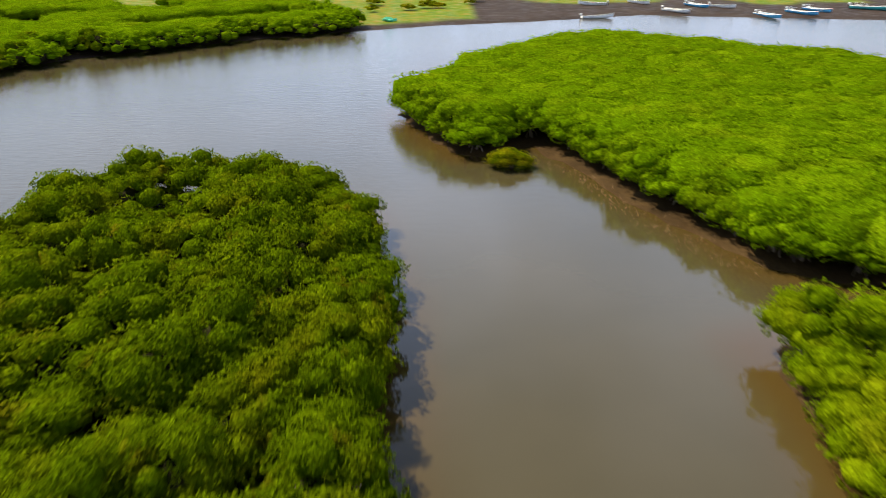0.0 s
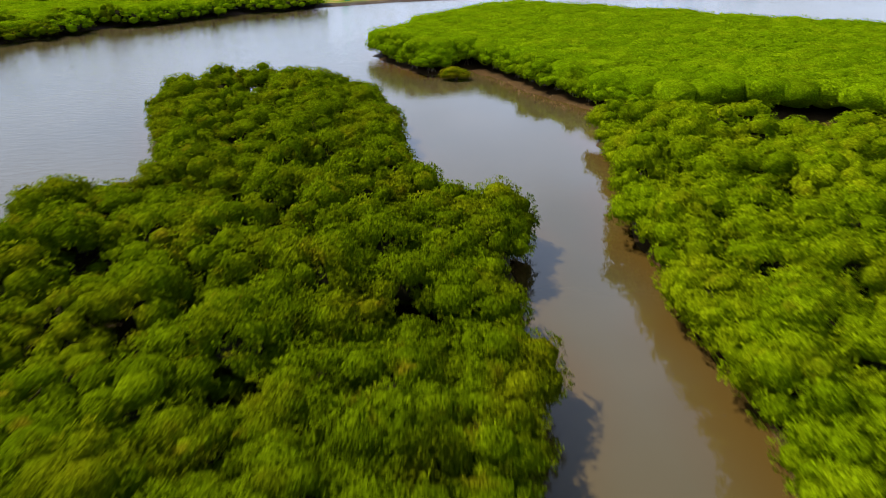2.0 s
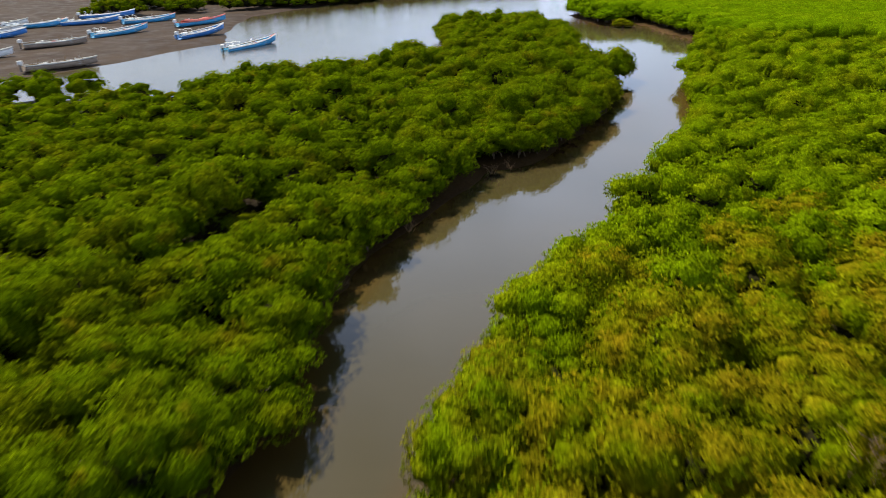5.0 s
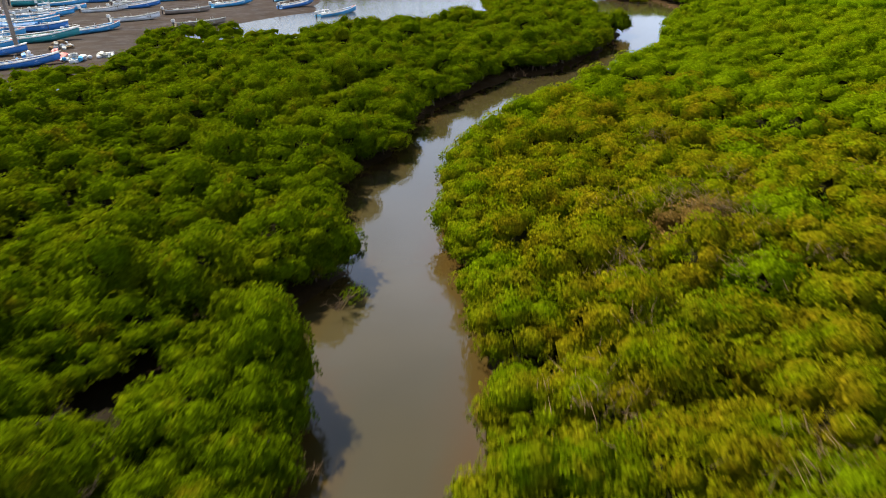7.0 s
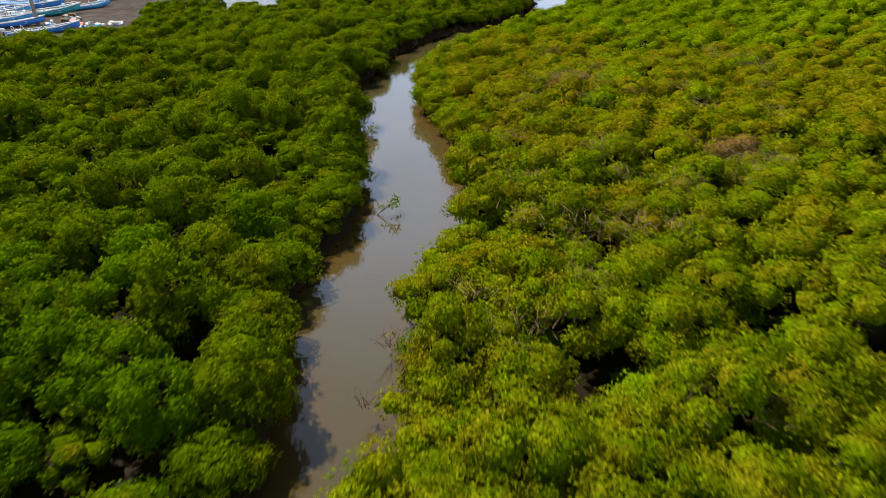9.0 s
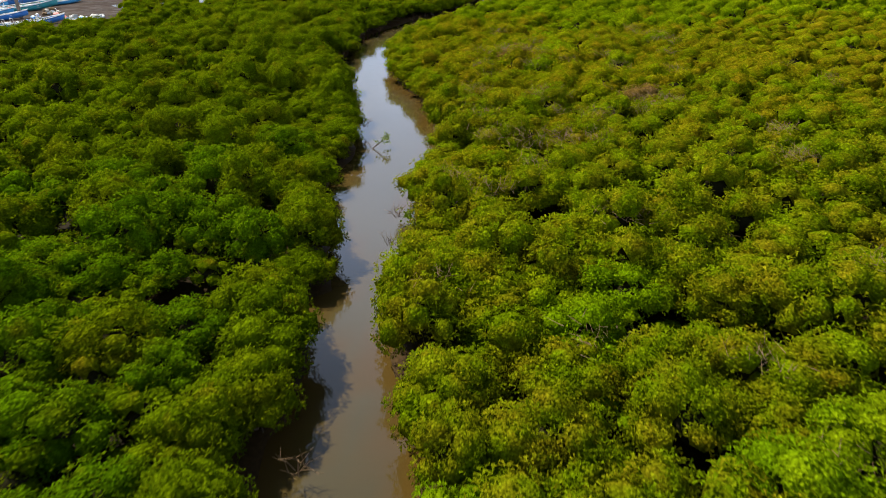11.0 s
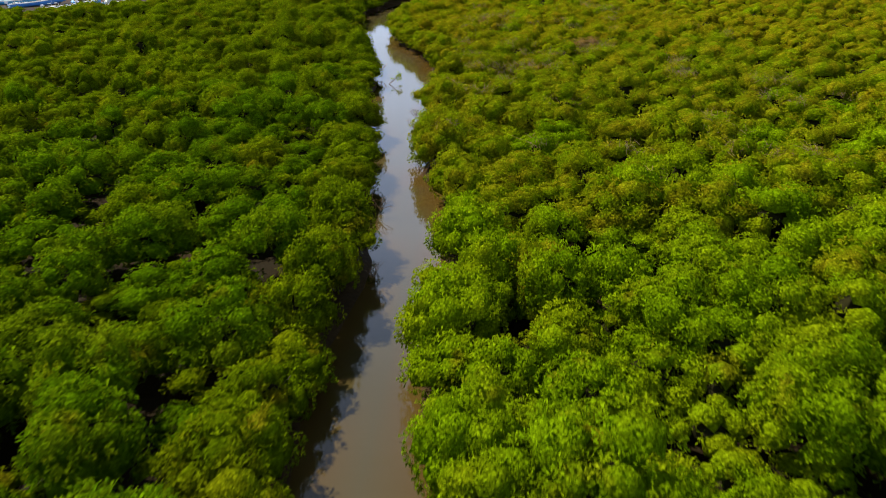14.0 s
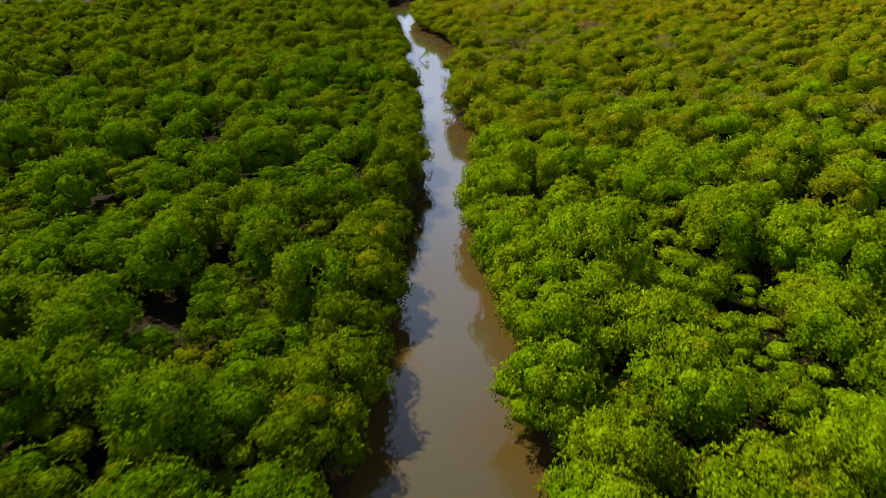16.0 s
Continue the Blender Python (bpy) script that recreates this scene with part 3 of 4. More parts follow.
def trunk_mesh(rng):
    bm = bmesh.new()
    lean = rng.uniform(-0.2, 0.2, 2)
    fork = Vector((lean[0], lean[1], 0.7))
    tube(bm, [(0, 0, -0.5), (lean[0] * 0.4, lean[1] * 0.4, 0.3), fork], [0.10, 0.08, 0.07])
    for k in range(5):
        a = k * math.tau / 5 + rng.uniform(-0.4, 0.4)
        r = rng.uniform(0.5, 0.95)
        tip = Vector((r * math.cos(a), r * math.sin(a), rng.uniform(1.3, 1.9)))
        tube(bm, [fork, fork.lerp(tip, 0.5) + Vector((0, 0, 0.1)), tip], [0.055, 0.04, 0.018], 5)
    for k in range(4):
        a = k * math.tau / 4 + rng.uniform(-0.5, 0.5)
        r = rng.uniform(0.3, 0.6)
        tube(bm, [(0, 0, 0.45), (r * 0.6 * math.cos(a), r * 0.6 * math.sin(a), 0.25), (r * math.cos(a), r * math.sin(a), -0.5)], [0.04, 0.035, 0.025], 5)
    me = bpy.data.meshes.new("trunk")
    bm.to_mesh(me)
    bm.free()
    me.materials.append(BARK)
    return me


TRUNKS = [trunk_mesh(tree_rng) for _ in range(4)]


def along_edge(line, step, inward, rng):
    """Spots beside a line, to the given side of it."""
    v = np.array(line, float)
    seg = np.linalg.norm(np.diff(v, axis=0), axis=1)
    s = np.concatenate([[0], np.cumsum(seg)])
    at = np.arange(step / 2, s[-1], step) + rng.uniform(-0.3, 0.3, len(np.arange(step / 2, s[-1], step)))
    p = np.stack([np.interp(at, s, v[:, 0]), np.interp(at, s, v[:, 1])], 1)
    q = np.stack([np.interp(at + 0.8, s, v[:, 0]), np.interp(at + 0.8, s, v[:, 1])], 1) - np.stack([np.interp(at - 0.8, s, v[:, 0]), np.interp(at - 0.8, s, v[:, 1])], 1)
    q /= np.linalg.norm(q, axis=1)[:, None] + 1e-9
    return p + np.stack([q[:, 1], -q[:, 0]], 1) * inward


def crown_mesh(shape, mat):
    return leafy_mesh("crown", shape[0], shape[1], shape[2], mat, shape[3])


def edge_trees(line, inward, polygon, mat, label, rng, step=2.1, tall=0.94):
    """Single trees along the water's edge, each with its trunk and crown."""
    crowns = [crown_mesh(c, mat) for c in EDGE_CROWNS]
    spots = along_edge(line, step, inward, rng)
    spots = spots[inside_by(spots, polygon) > 0.3]
    wide, high = canopy_scale(spots, rng)
    for (x, y), w, h, z in zip(spots, wide, high, ground_height(spots)):
        z = max(z, -0.1)
        tree = new("mangrove_tree")
        tree.matrix_basis = pose(x, y, z, 0, 0, rng.uniform(0, 360)) @ Matrix.Diagonal((w, w, h * tall * float(np.interp(y, [12, 32], [1.0, 0.97])), 1))
        tagged(tree, label, "mangrove tree", "mangroves along the water")
        for name, me in (("trunk", TRUNKS[rng.integers(4)]), ("crown", crowns[rng.integers(8)])):
            new(name, me).parent = tree
    return spots


# holes in the canopy: middle and radius
GAPS = [(-16.7, -34.6, 1.9), (-15.8, -38.7, 1.8), (-11.9, -41.7, 1.8), (-14.0, -23.1, 1.5), (-14.1, -30.6, 1.7), (-14.8, -71.2, 1.6), (-13.8, -82.4, 1.7),
        (-9.3, -91.2, 1.6), (-26.9, -69.5, 1.8), (-16.2, -73.0, 2.0), (-8.9, -77.8, 1.7), (-4.8, -117.4, 1.6), (-6.1, -132.6, 1.7), (-4.9, -125.3, 1.4),
        (8.5, -95.3, 1.4), (13.5, -92.9, 1.4), (13.2, -126.1, 1.4), (10.3, -127.8, 1.3), (16.2, -130.4, 1.4), (13.0, -136.8, 1.5)]


def outside_gaps(p, share=1.0):
    return np.all([np.hypot(p[:, 0] - x, p[:, 1] - y) > 0.76 * r * share for x, y, r in GAPS], 0)


def split_woods(polygon, taken, spacing, rng):
    """Near, middle and far spots of one wood."""
    p = scatter(polygon, spacing, 1.5, rng, taken)
    p = p[outside_gaps(p)]
    off = np.abs(p[:, 0] - creek_x(p[:, 1]))
    near = (off < 14) & (p[:, 1] < 42) & (p[:, 1] > -150)
    mid = ~near & (off < 32) & (p[:, 1] < 48) & (p[:, 1] > -150)
    far = ~near & ~mid & (p[:, 1] > -150) & (off < reach(p))
    return p[near], p[mid], p[far]


def reach(p):
    """How far from the creek the closer-set woods go."""
    return np.where(p[:, 0] > 0, np.interp(p[:, 1], [-150, -110, -40, 20, 60], [34, 46, 68, 72, 90]), np.interp(p[:, 1], [-150, -110, -50, 0], [36, 54, 88, 120]))


def outer_woods(polygon, bands, label, rng):
    """The same woods going on, in wider crowns, away from the creek. bands: a material and the y down to which it goes."""
    p = scatter(polygon, 2.75, 2.0, rng, (), -184)
    off = np.abs(p[:, 0] - creek_x(p[:, 1]))
    p = p[(off > reach(p) + 0.5) | ((p[:, 1] < -151) & (off > 4.5))]
    y, top = p[:, 1] + rng.normal(scale=6.0, size=len(p)), 999
    for mat, low in bands:
        spots = p[(y <= top) & (y > low)]
        top = low
        if len(spots):
            thicket("mangrove_thicket", spots, OUTER_CROWNS, mat, label, rng)


DEAD_PATCHES = [(8.7, -62.2, 2.9), (16.2, -75.2, 1.5), (13.5, -66.0, 1.4)]


def build_woods():
    rng = np.random.default_rng(21)
    w = edge_trees(CREEK_WEST[:-1], 1.5, WEST, LEAF, "low bushy mangrove leaning over the creek, deep green leaves", rng)
    w2 = edge_trees(ISLAND_RIVERSIDE[4:] + CREEK_WEST[:1], 1.5, WEST, LEAF, "low bushy mangrove on the river side of the island", rng, 2.3, 0.93)
    e = edge_trees(CREEK_EAST[:15], -1.4, EAST, LEAF_LIME, "low bushy mangrove over the creek, fresh green leaves", rng)
    e2 = edge_trees(CREEK_EAST[14:33], -1.45, EAST, LEAF_MOSS, "low bushy mangrove over the creek, olive leaves", rng)
    e3 = edge_trees(CREEK_EAST[32:-1], -1.4, EAST, LEAF_FRESH, "low bushy mangrove over the creek, fresh green leaves", rng)
    n = edge_trees(NORTH_SHORE[:12], -1.75, NORTH, LEAF_BRIGHT, "low bushy mangrove above the muddy bank of the northern island", rng, 2.3)
    taken = np.concatenate([w, w2])
    near, mid, far = split_woods(WEST, taken, 2.12, rng)
    for spots, crowns, tall in ((near, NEAR_CROWNS, 1.0), (mid, MID_CROWNS, 0.95)):
        south = spots[:, 1] < -98 + rng.normal(scale=9.0, size=len(spots))
        thicket("mangrove_thicket", spots[~south], crowns, LEAF, "dense dark green mangrove canopy between creek and boats", rng, False, tall)
        thicket("mangrove_thicket", spots[south], crowns, LEAF_DEEP, "dense deep green mangrove canopy west of the creek", rng, False, tall)
    thicket("mangrove_thicket", far, FAR_CROWNS, LEAF, "mangrove canopy beside the mudflat", rng, False, np.interp(far[:, 1], [-50, -43], [1.05, 0.8]))
    young = scatter(WEST, 1.7, 1.2, rng, np.concatenate([taken, near, mid, far]))
    young = young[(np.abs(young[:, 0] - creek_x(young[:, 1])) < 34) & outside_gaps(young, 0.55)]
    thicket("mangrove_thicket", young, YOUNG_CROWNS, LEAF, "low young mangroves filling the gaps west of the creek", rng, False, 0.5)
    near, mid, far = split_woods(EAST, np.concatenate([e, e2, e3]), 2.06, rng)
    for spots, crowns in ((near, NEAR_CROWNS), (mid, MID_CROWNS), (far, FAR_CROWNS)):
        edge = 6 * ripple(spots, 25.0, 1.0) + rng.normal(scale=9.0, size=len(spots))
        dead = np.min([np.hypot((spots[:, 0] - x) / r, (spots[:, 1] - y) / r * 1.4) for x, y, r in DEAD_PATCHES], 0) < 1
        if dead.any():
            thicket("mangrove_thicket", spots[dead], crowns, LEAF_DRY, "browned, half-bare mangrove crowns in the olive canopy", rng, True, 0.94)
        along = np.where(dead, 99, np.digitize(spots[:, 1] - edge, [-111, -79, -44]))
        for k, (mat, label) in enumerate(((LEAF_FRESH, "bright green mangrove canopy east of the creek"), (LEAF_MOSS, "moss green mangrove canopy east of the creek"),
                                          (LEAF_OLIVE, "olive mangrove canopy east of the creek with dry patches"), (LEAF_LIME, "lime green mangrove canopy between creek and river"))):
            thicket("mangrove_thicket", spots[along == k], crowns, mat, label, rng, k in (1, 2))
    young = scatter(EAST, 1.7, 1.2, rng, np.concatenate([e, e2, e3, near, mid, far]))
    young = young[(np.abs(young[:, 0] - creek_x(young[:, 1])) < 30) & outside_gaps(young, 0.55)]
    thicket("mangrove_thicket", young, YOUNG_CROWNS, LEAF_FRESH, "low young mangroves filling the gaps east of the creek", rng, False, 0.5)
    near, mid, far = split_woods(NORTH, n, 1.55, rng)
    thicket("mangrove_thicket", np.concatenate([near, mid]), CARPET_CROWNS, LEAF_BRIGHT, "bright green mangrove canopy of the northern island", rng, True, 1.0, 0.45)
    thicket("mangrove_thicket", far[far[:, 0] < 78], CARPET_CROWNS, LEAF_BRIGHT, "bright green mangrove canopy of the northern island, its back", rng, True, 1.0, 0.45)
    p = scatter(FAR_WEST, 1.62, 0.3, rng)
    p = p[(p[:, 0] > -86) & (p[:, 1] < 134)]
    p = p[(inside_by(p, RIVER_WEST) < 9) | (ripple(p, 26.0, 2.0) > -0.1)]
    # south of about y 80 a darker leaf colour stands in for backlit shade
    green = p[:, 1] > 80 + rng.normal(scale=5.0, size=len(p))
    shore = inside_by(p, FAR_WEST) < 3.2
    thicket("mangrove_thicket", p[green & shore], BUSH_CROWNS, LEAF_BRIGHT, "bright green mangrove bushes along the far river bank", rng, True, 0.9)
    thicket("mangrove_thicket", p[green & ~shore], CARPET_CROWNS, LEAF_BRIGHT, "low flat mangrove scrub behind the far river bank", rng, True, 0.85, 0.6)
    thicket("mangrove_thicket", p[~green], BUSH_CROWNS, LEAF, "mangrove bushes behind the moored boats, in a darker leaf for their backlit look", rng)
    outer_woods(WEST, ((LEAF, -98), (LEAF_DEEP, -999)), "mangrove woods going on west of the creek", rng)
    outer_woods(EAST, ((LEAF_LIME, -44), (LEAF_OLIVE, -79), (LEAF_MOSS, -111), (LEAF_FRESH, -999)), "mangrove woods going on east of the creek", rng)
    low = np.column_stack([rng.uniform(-14, 24, 70), rng.uniform(122, 165, 70)])
    low = low[(low[:, 1] > 124 + 0.75 * (low[:, 0] + 14)) & (ripple(low, 18.0, 4.0) > -0.2)]
    thicket("mangrove_thicket", low, FAR_CROWNS, LEAF_OLIVE, "scattered low bushes on the grassy far bank", rng, False, 0.5)


build_woods()


# ---- boats ----
def hull_bm(length, beam, rise, wall=0.07):
    """An open boat, stern at -x and bow at +x, with its keel at z 0."""
    bm = bmesh.new()
    rows = []
    steps = 14
    for i in range(steps + 1):
        u = i / steps
        x = (u - 0.5) * length
        half = beam / 2 * (0.80 + 0.20 * math.sin(min(u / 0.5, 1) * math.pi / 2)) * (1 - max(0, (u - 0.42) / 0.58) ** 2.0 * 0.95)
        keel, top = max(0, (u - 0.62) / 0.38) ** 2 * rise * 0.85, 0.62 + rise * max(0, (u - 0.25) / 0.75) ** 2.2
        chine = keel + (top - keel) * 0.30
        ring = [(-half, top), (-half * 0.86, chine), (-half * 0.45, keel + 0.02), (0, keel), (half * 0.45, keel + 0.02), (half * 0.86, chine), (half, top)]
        h2 = max(half - wall, 0.02)
        ring += [(h2, top), (h2 * 0.86, max(chine, keel + 0.12) + 0.02), (0, keel + 0.14), (-h2 * 0.86, max(chine, keel + 0.12) + 0.02), (-h2, top)]
        rows.append([bm.verts.new((x, y, z)) for y, z in ring])
    m = len(rows[0])
    for a, b in zip(rows, rows[1:]):
        for k in range(m):
            bm.faces.new((a[k], b[k], b[(k + 1) % m], a[(k + 1) % m]))
    bm.faces.new(rows[0])
    bm.faces.new(rows[-1][::-1])
    bmesh.ops.recalc_face_normals(bm, faces=bm.faces)
    return bm


def boat(hull, rim, label, length=8.6, beam=1.9, rise=0.48, engine=True, cover=None, rack=True):
    thing = new("fishing_boat")
    tagged(thing, label, "boat", "boats on the mudflat")
    part("hull", hull_bm(length, beam, rise), hull, thing, smooth=True)
    for side in (-1, 1):
        bm = bmesh.new()
        pts = []
        for i in range(15):
            u = i / 14
            half = beam / 2 * (0.80 + 0.20 * math.sin(min(u / 0.5, 1) * math.pi / 2)) * (1 - max(0, (u - 0.42) / 0.58) ** 2.0 * 0.95)
            pts.append(((u - 0.5) * length, side * half, 0.63 + rise * max(0, (u - 0.25) / 0.75) ** 2.2))
        tube(bm, pts, [0.075] * 15, 6)
        part("gunwale", bm, rim, thing)
    bm = bmesh.new()
    box(bm, -0.08 * length, 0, 0.34, length * 0.66, beam * 0.70, 0.05)
    part("deck", bm, GREY, thing)
    for k in (-0.22, 0.02, 0.22):
        bm = bmesh.new()
        box(bm, k * length, 0, 0.56, 0.28, beam * (0.88 if k < 0.2 else 0.8), 0.05)
        part("thwart", bm, rim, thing)
    bm = bmesh.new()
    tube(bm, [(0.40 * length, -0.22, 0.62 + rise * 0.5), (0.40 * length, 0.22, 0.62 + rise * 0.5)], [0.05, 0.05])
    part("bow_bar", bm, rim, thing)
    bm = bmesh.new()
    tip = 0.62 + rise
    tube(bm, [(0.40 * length, 0, tip - 0.20 * rise), (0.47 * length, 0, tip + 0.03), (0.515 * length, 0, tip + 0.10)], [0.09, 0.07, 0.04], 7)
    part("bow_cap", bm, PINK if hull is SKY_BLUE else rim, thing, "faded red bow cap" if hull is SKY_BLUE else "")
    for x, y, r in ((0.10, 0.3, 0.20), (-0.10, -0.35, 0.24), (-0.16, 0.3, 0.18)):
        bm = bmesh.new()
        bmesh.ops.create_icosphere(bm, subdivisions=2, radius=r, matrix=pose(x * length, y, 0.36 + r * 0.6) @ Matrix.Diagonal((1.5, 1.1, 0.75, 1)))
        for v in bm.verts:
            v.co += Vector(noise.noise_vector(v.co * 4 + Vector((x * 50, 0, 0)))) * 0.08
        part("net_bundle", bm, (GREY, NET, WHITE)[int(r * 100) % 3], thing, "", True)
    # poles, buckets and coiled gear lying in the boat
    for k, (x0, x1, y0) in enumerate(((-0.42, 0.30, 0.42), (-0.30, 0.36, -0.30))):
        bm = bmesh.new()
        tube(bm, [(x0 * length, y0, 0.66), (x1 * length, y0 * 0.5, 0.72 + 0.16 * rise)], [0.04, 0.03], 6)
        part("pole", bm, (TWIG, WHITE)[k], thing)
    for x, y in ((0.27, 0.15), (-0.19, 0.45), (0.13, -0.4)):
        bm = bmesh.new()
        bmesh.ops.create_cone(bm, cap_ends=True, segments=10, radius1=0.17, radius2=0.21, depth=0.38, matrix=pose(x * length, y, 0.56))
        part("bucket", bm, WHITE, thing)
    clutter = random.Random(len(label))
    for k in range(9):
        bm = bmesh.new()
        x, y, h = clutter.uniform(-0.44, 0.30) * length, clutter.choice((-1, 1)) * beam * clutter.uniform(0.18, 0.36), clutter.uniform(0.3, 0.85)
        tube(bm, [(x, y, 0.36), (x + clutter.uniform(-0.06, 0.06), y, 0.40 + h)], [0.035, 0.03], 5)
        part("stake", bm, (WHITE, TWIG, GREY)[k % 3], thing)
    for k in range(4):
        bm = bmesh.new()
        box(bm, clutter.uniform(-0.40, 0.20) * length, clutter.uniform(-0.25, 0.25) * beam, 0.52, clutter.uniform(0.35, 0.65), clutter.uniform(0.3, 0.45), 0.30, 0.03, clutter.uniform(0, 90))
        part("crate", bm, (WHITE, GREY, PINK, WHITE)[k], thing)
    if engine:
        motor = part("outboard_motor", bmesh.new(), WHITE, thing)
        bm = bmesh.new()
        box(bm, -length / 2 - 0.22, 0, 0.98, 0.50, 0.36, 0.46, 0.08)
        part("cowl", bm, WHITE, motor)
        bm = bmesh.new()
        box(bm, -length / 2 - 0.25, 0, 0.42, 0.18, 0.12, 0.75, 0.03)
        part("shaft", bm, DARK, motor)
    if rack:
        for x in (-0.40, -0.28):
            bm = bmesh.new()
            w, h = beam * 0.38, 1.25
            tube(bm, [(x * length, -w, 0.5), (x * length, -w, h), (x * length, w, h), (x * length, w, 0.5)], [0.035] * 4)
            part("rack", bm, WHITE, thing)
        bm = bmesh.new()
        box(bm, -0.34 * length, 0.1, 0.62, 0.8, 0.55, 0.45, 0.05)
        part("fish_box", bm, WHITE, thing)
    if cover:
        bm = bmesh.new()
        rows = []
        for i in range(9):
            u = i / 8
            x = (-0.38 + 0.55 * u) * length
            h = 0.25 + 0.12 * math.sin(u * 9) + 0.1 * math.sin(u * 3.14)
            rows.append([bm.verts.new((x, beam * 0.52 * k, 0.66 + h * (1 - abs(k) ** 1.5))) for k in (-1, -0.5, 0, 0.5, 1)])
        for a, b in zip(rows, rows[1:]):
            for k in range(4):
                bm.faces.new((a[k], b[k], b[k + 1], a[k + 1]))
        bmesh.ops.solidify(bm, geom=bm.faces[:], thickness=0.03)
        part("cover", bm, cover, thing, smooth=True)
    return thing


def place_boats():
    kinds = {
        "blue": boat(SKY_BLUE, WHITE, "sky-blue wooden fishing boat with white rim, on the mud"),
        "deep": boat(DEEP_BLUE, WHITE, "deep blue fishing boat with white rim, on the mud"),
        "pink": boat(SKY_BLUE, PINK, "sky-blue fishing boat with red rim and faded red cover", cover=PINK, rack=False),
        "teal": boat(TEAL, WHITE, "teal fishing boat with white rim, on the mud"),
        "tarp": boat(DEEP_BLUE, WHITE, "blue fishing boat under a blue tarpaulin", cover=TARP, rack=False),
        "white": boat(WHITE, GREY, "white open fishing boat lying on the mud", 7.4, 1.7, 0.45, rack=False),
        "raft": boat(PLANK, GREY, "low weathered grey boat lying on the mud", 7.6, 1.6, 0.25, rack=False),
    }
    spots = [
        ("blue", -42.9, 20.6, 67, -0.22), ("deep", -53.4, 27.6, 73, 0), ("pink", -59.6, 39.2, 60, 0), ("blue", -70, 41.5, 54, 0), ("blue", -66, 27.6, 64, 0),
        ("deep", -78, 38, 35, 0), ("deep", -80.5, 46, 30, 0), ("raft", -57, 3.2, 55, 0), ("raft", -68, 16.6, 50, 0), ("white", -84, 16.5, 40, 0),
        ("white", -70.3, 6.3, 52, 0), ("blue", -68, -6, 75, 0), ("teal", -69.5, -15.2, 42, 0), ("tarp", -77.8, -7.2, 22, 0), ("deep", -57.5, -30.5, 50, 0),
        ("deep", -82, 22, 48, 0), ("white", -86, 27, 40, 0), ("blue", -86, 1, 45, 0), ("white", -91, 6, 40, 0), ("blue", -94, 0, 45, 0),
        ("blue", -81, -14, 38, 0), ("white", -76, -20, 40, 0), ("deep", -66, -26, 45, 0), ("white", -90, 33, 40, 0), ("blue", -83, -1.5, 52, 0), ("blue", -88.5, 8, 48, 0), ("white", -97, 13, 45, 0), ("blue", -92, 15, 42, 0), ("blue", -99, 24, 40, 0),
        ("deep", -97, 30, 38, 0), ("teal", -103, 26, 42, 0), ("blue", -84, 33.5, 46, 0), ("blue", -77, -14.5, 40, 0), ("white", -88, -11, 44, 0), ("blue", -71, -22, 38, 0),
        ("white", 26, 123.4, 5, 0), ("white", 28.5, 141, 175, 0), ("white", 38, 143.5, -60, 0), ("white", 41.2, 130, -50, 0), ("blue", 47.5, 138, -70, 0),
        ("white", 51.6, 136.4, -55, 0), ("blue", 55.2, 124.6, -75, 0), ("blue", 62, 127, -65, 0), ("blue", 66.6, 131, -72, 0), ("teal", 78, 133, -40, 0),
        ("white", -58, 84, 30, 0), ("white", -52, 88, 20, 0), ("white", -44, 122, 15, 0),
    ]
    rng = random.Random(4)
    first = set()
    for kind, x, y, turn, dip in spots:
        z = max(float(ground_height([(x, y)])[0]), 0.0) - 0.03 + dip
        m = pose(x, y, z, rng.uniform(-5, 5), rng.uniform(-1.5, 1.5), turn)
        m = m @ Matrix.Scale(0.74 if y > 80 else 1.28 if kind in ("teal", "tarp") else 1.0, 4)
        if kind in first:
            copy_thing(kinds[kind], m)
        else:
            first.add(kind)
            kinds[kind].matrix_basis = m


place_boats()


# ---- bank details ----
def stick_bush(rng, count, spread, high, thick):
    """Bare, forked dry branches in one clump."""
    bm = bmesh.new()
    for _ in range(count):
        a, r, h = rng.uniform(0, math.tau), rng.uniform(0.3, 1) * spread, rng.uniform(0.5, 1) * high
        root = Vector((rng.uniform(-0.2, 0.2) * spread, rng.uniform(-0.2, 0.2) * spread, 0))
        tip = Vector((r * math.cos(a), r * math.sin(a), h))
        elbow = root.lerp(tip, 0.5) + Vector((rng.uniform(-0.15, 0.15), rng.uniform(-0.15, 0.15), 0.12)) * spread
        tube(bm, [root, elbow, tip], [thick, thick * 0.7, thick * 0.3], 4)
        for _ in range(2):
            q = elbow.lerp(tip, rng.uniform(0, 0.7))
            tube(bm, [q, q + Vector((rng.uniform(-0.4, 0.4), rng.uniform(-0.4, 0.4), rng.uniform(0, 0.35))) * spread], [thick * 0.5, thick * 0.2], 4)
    return bm


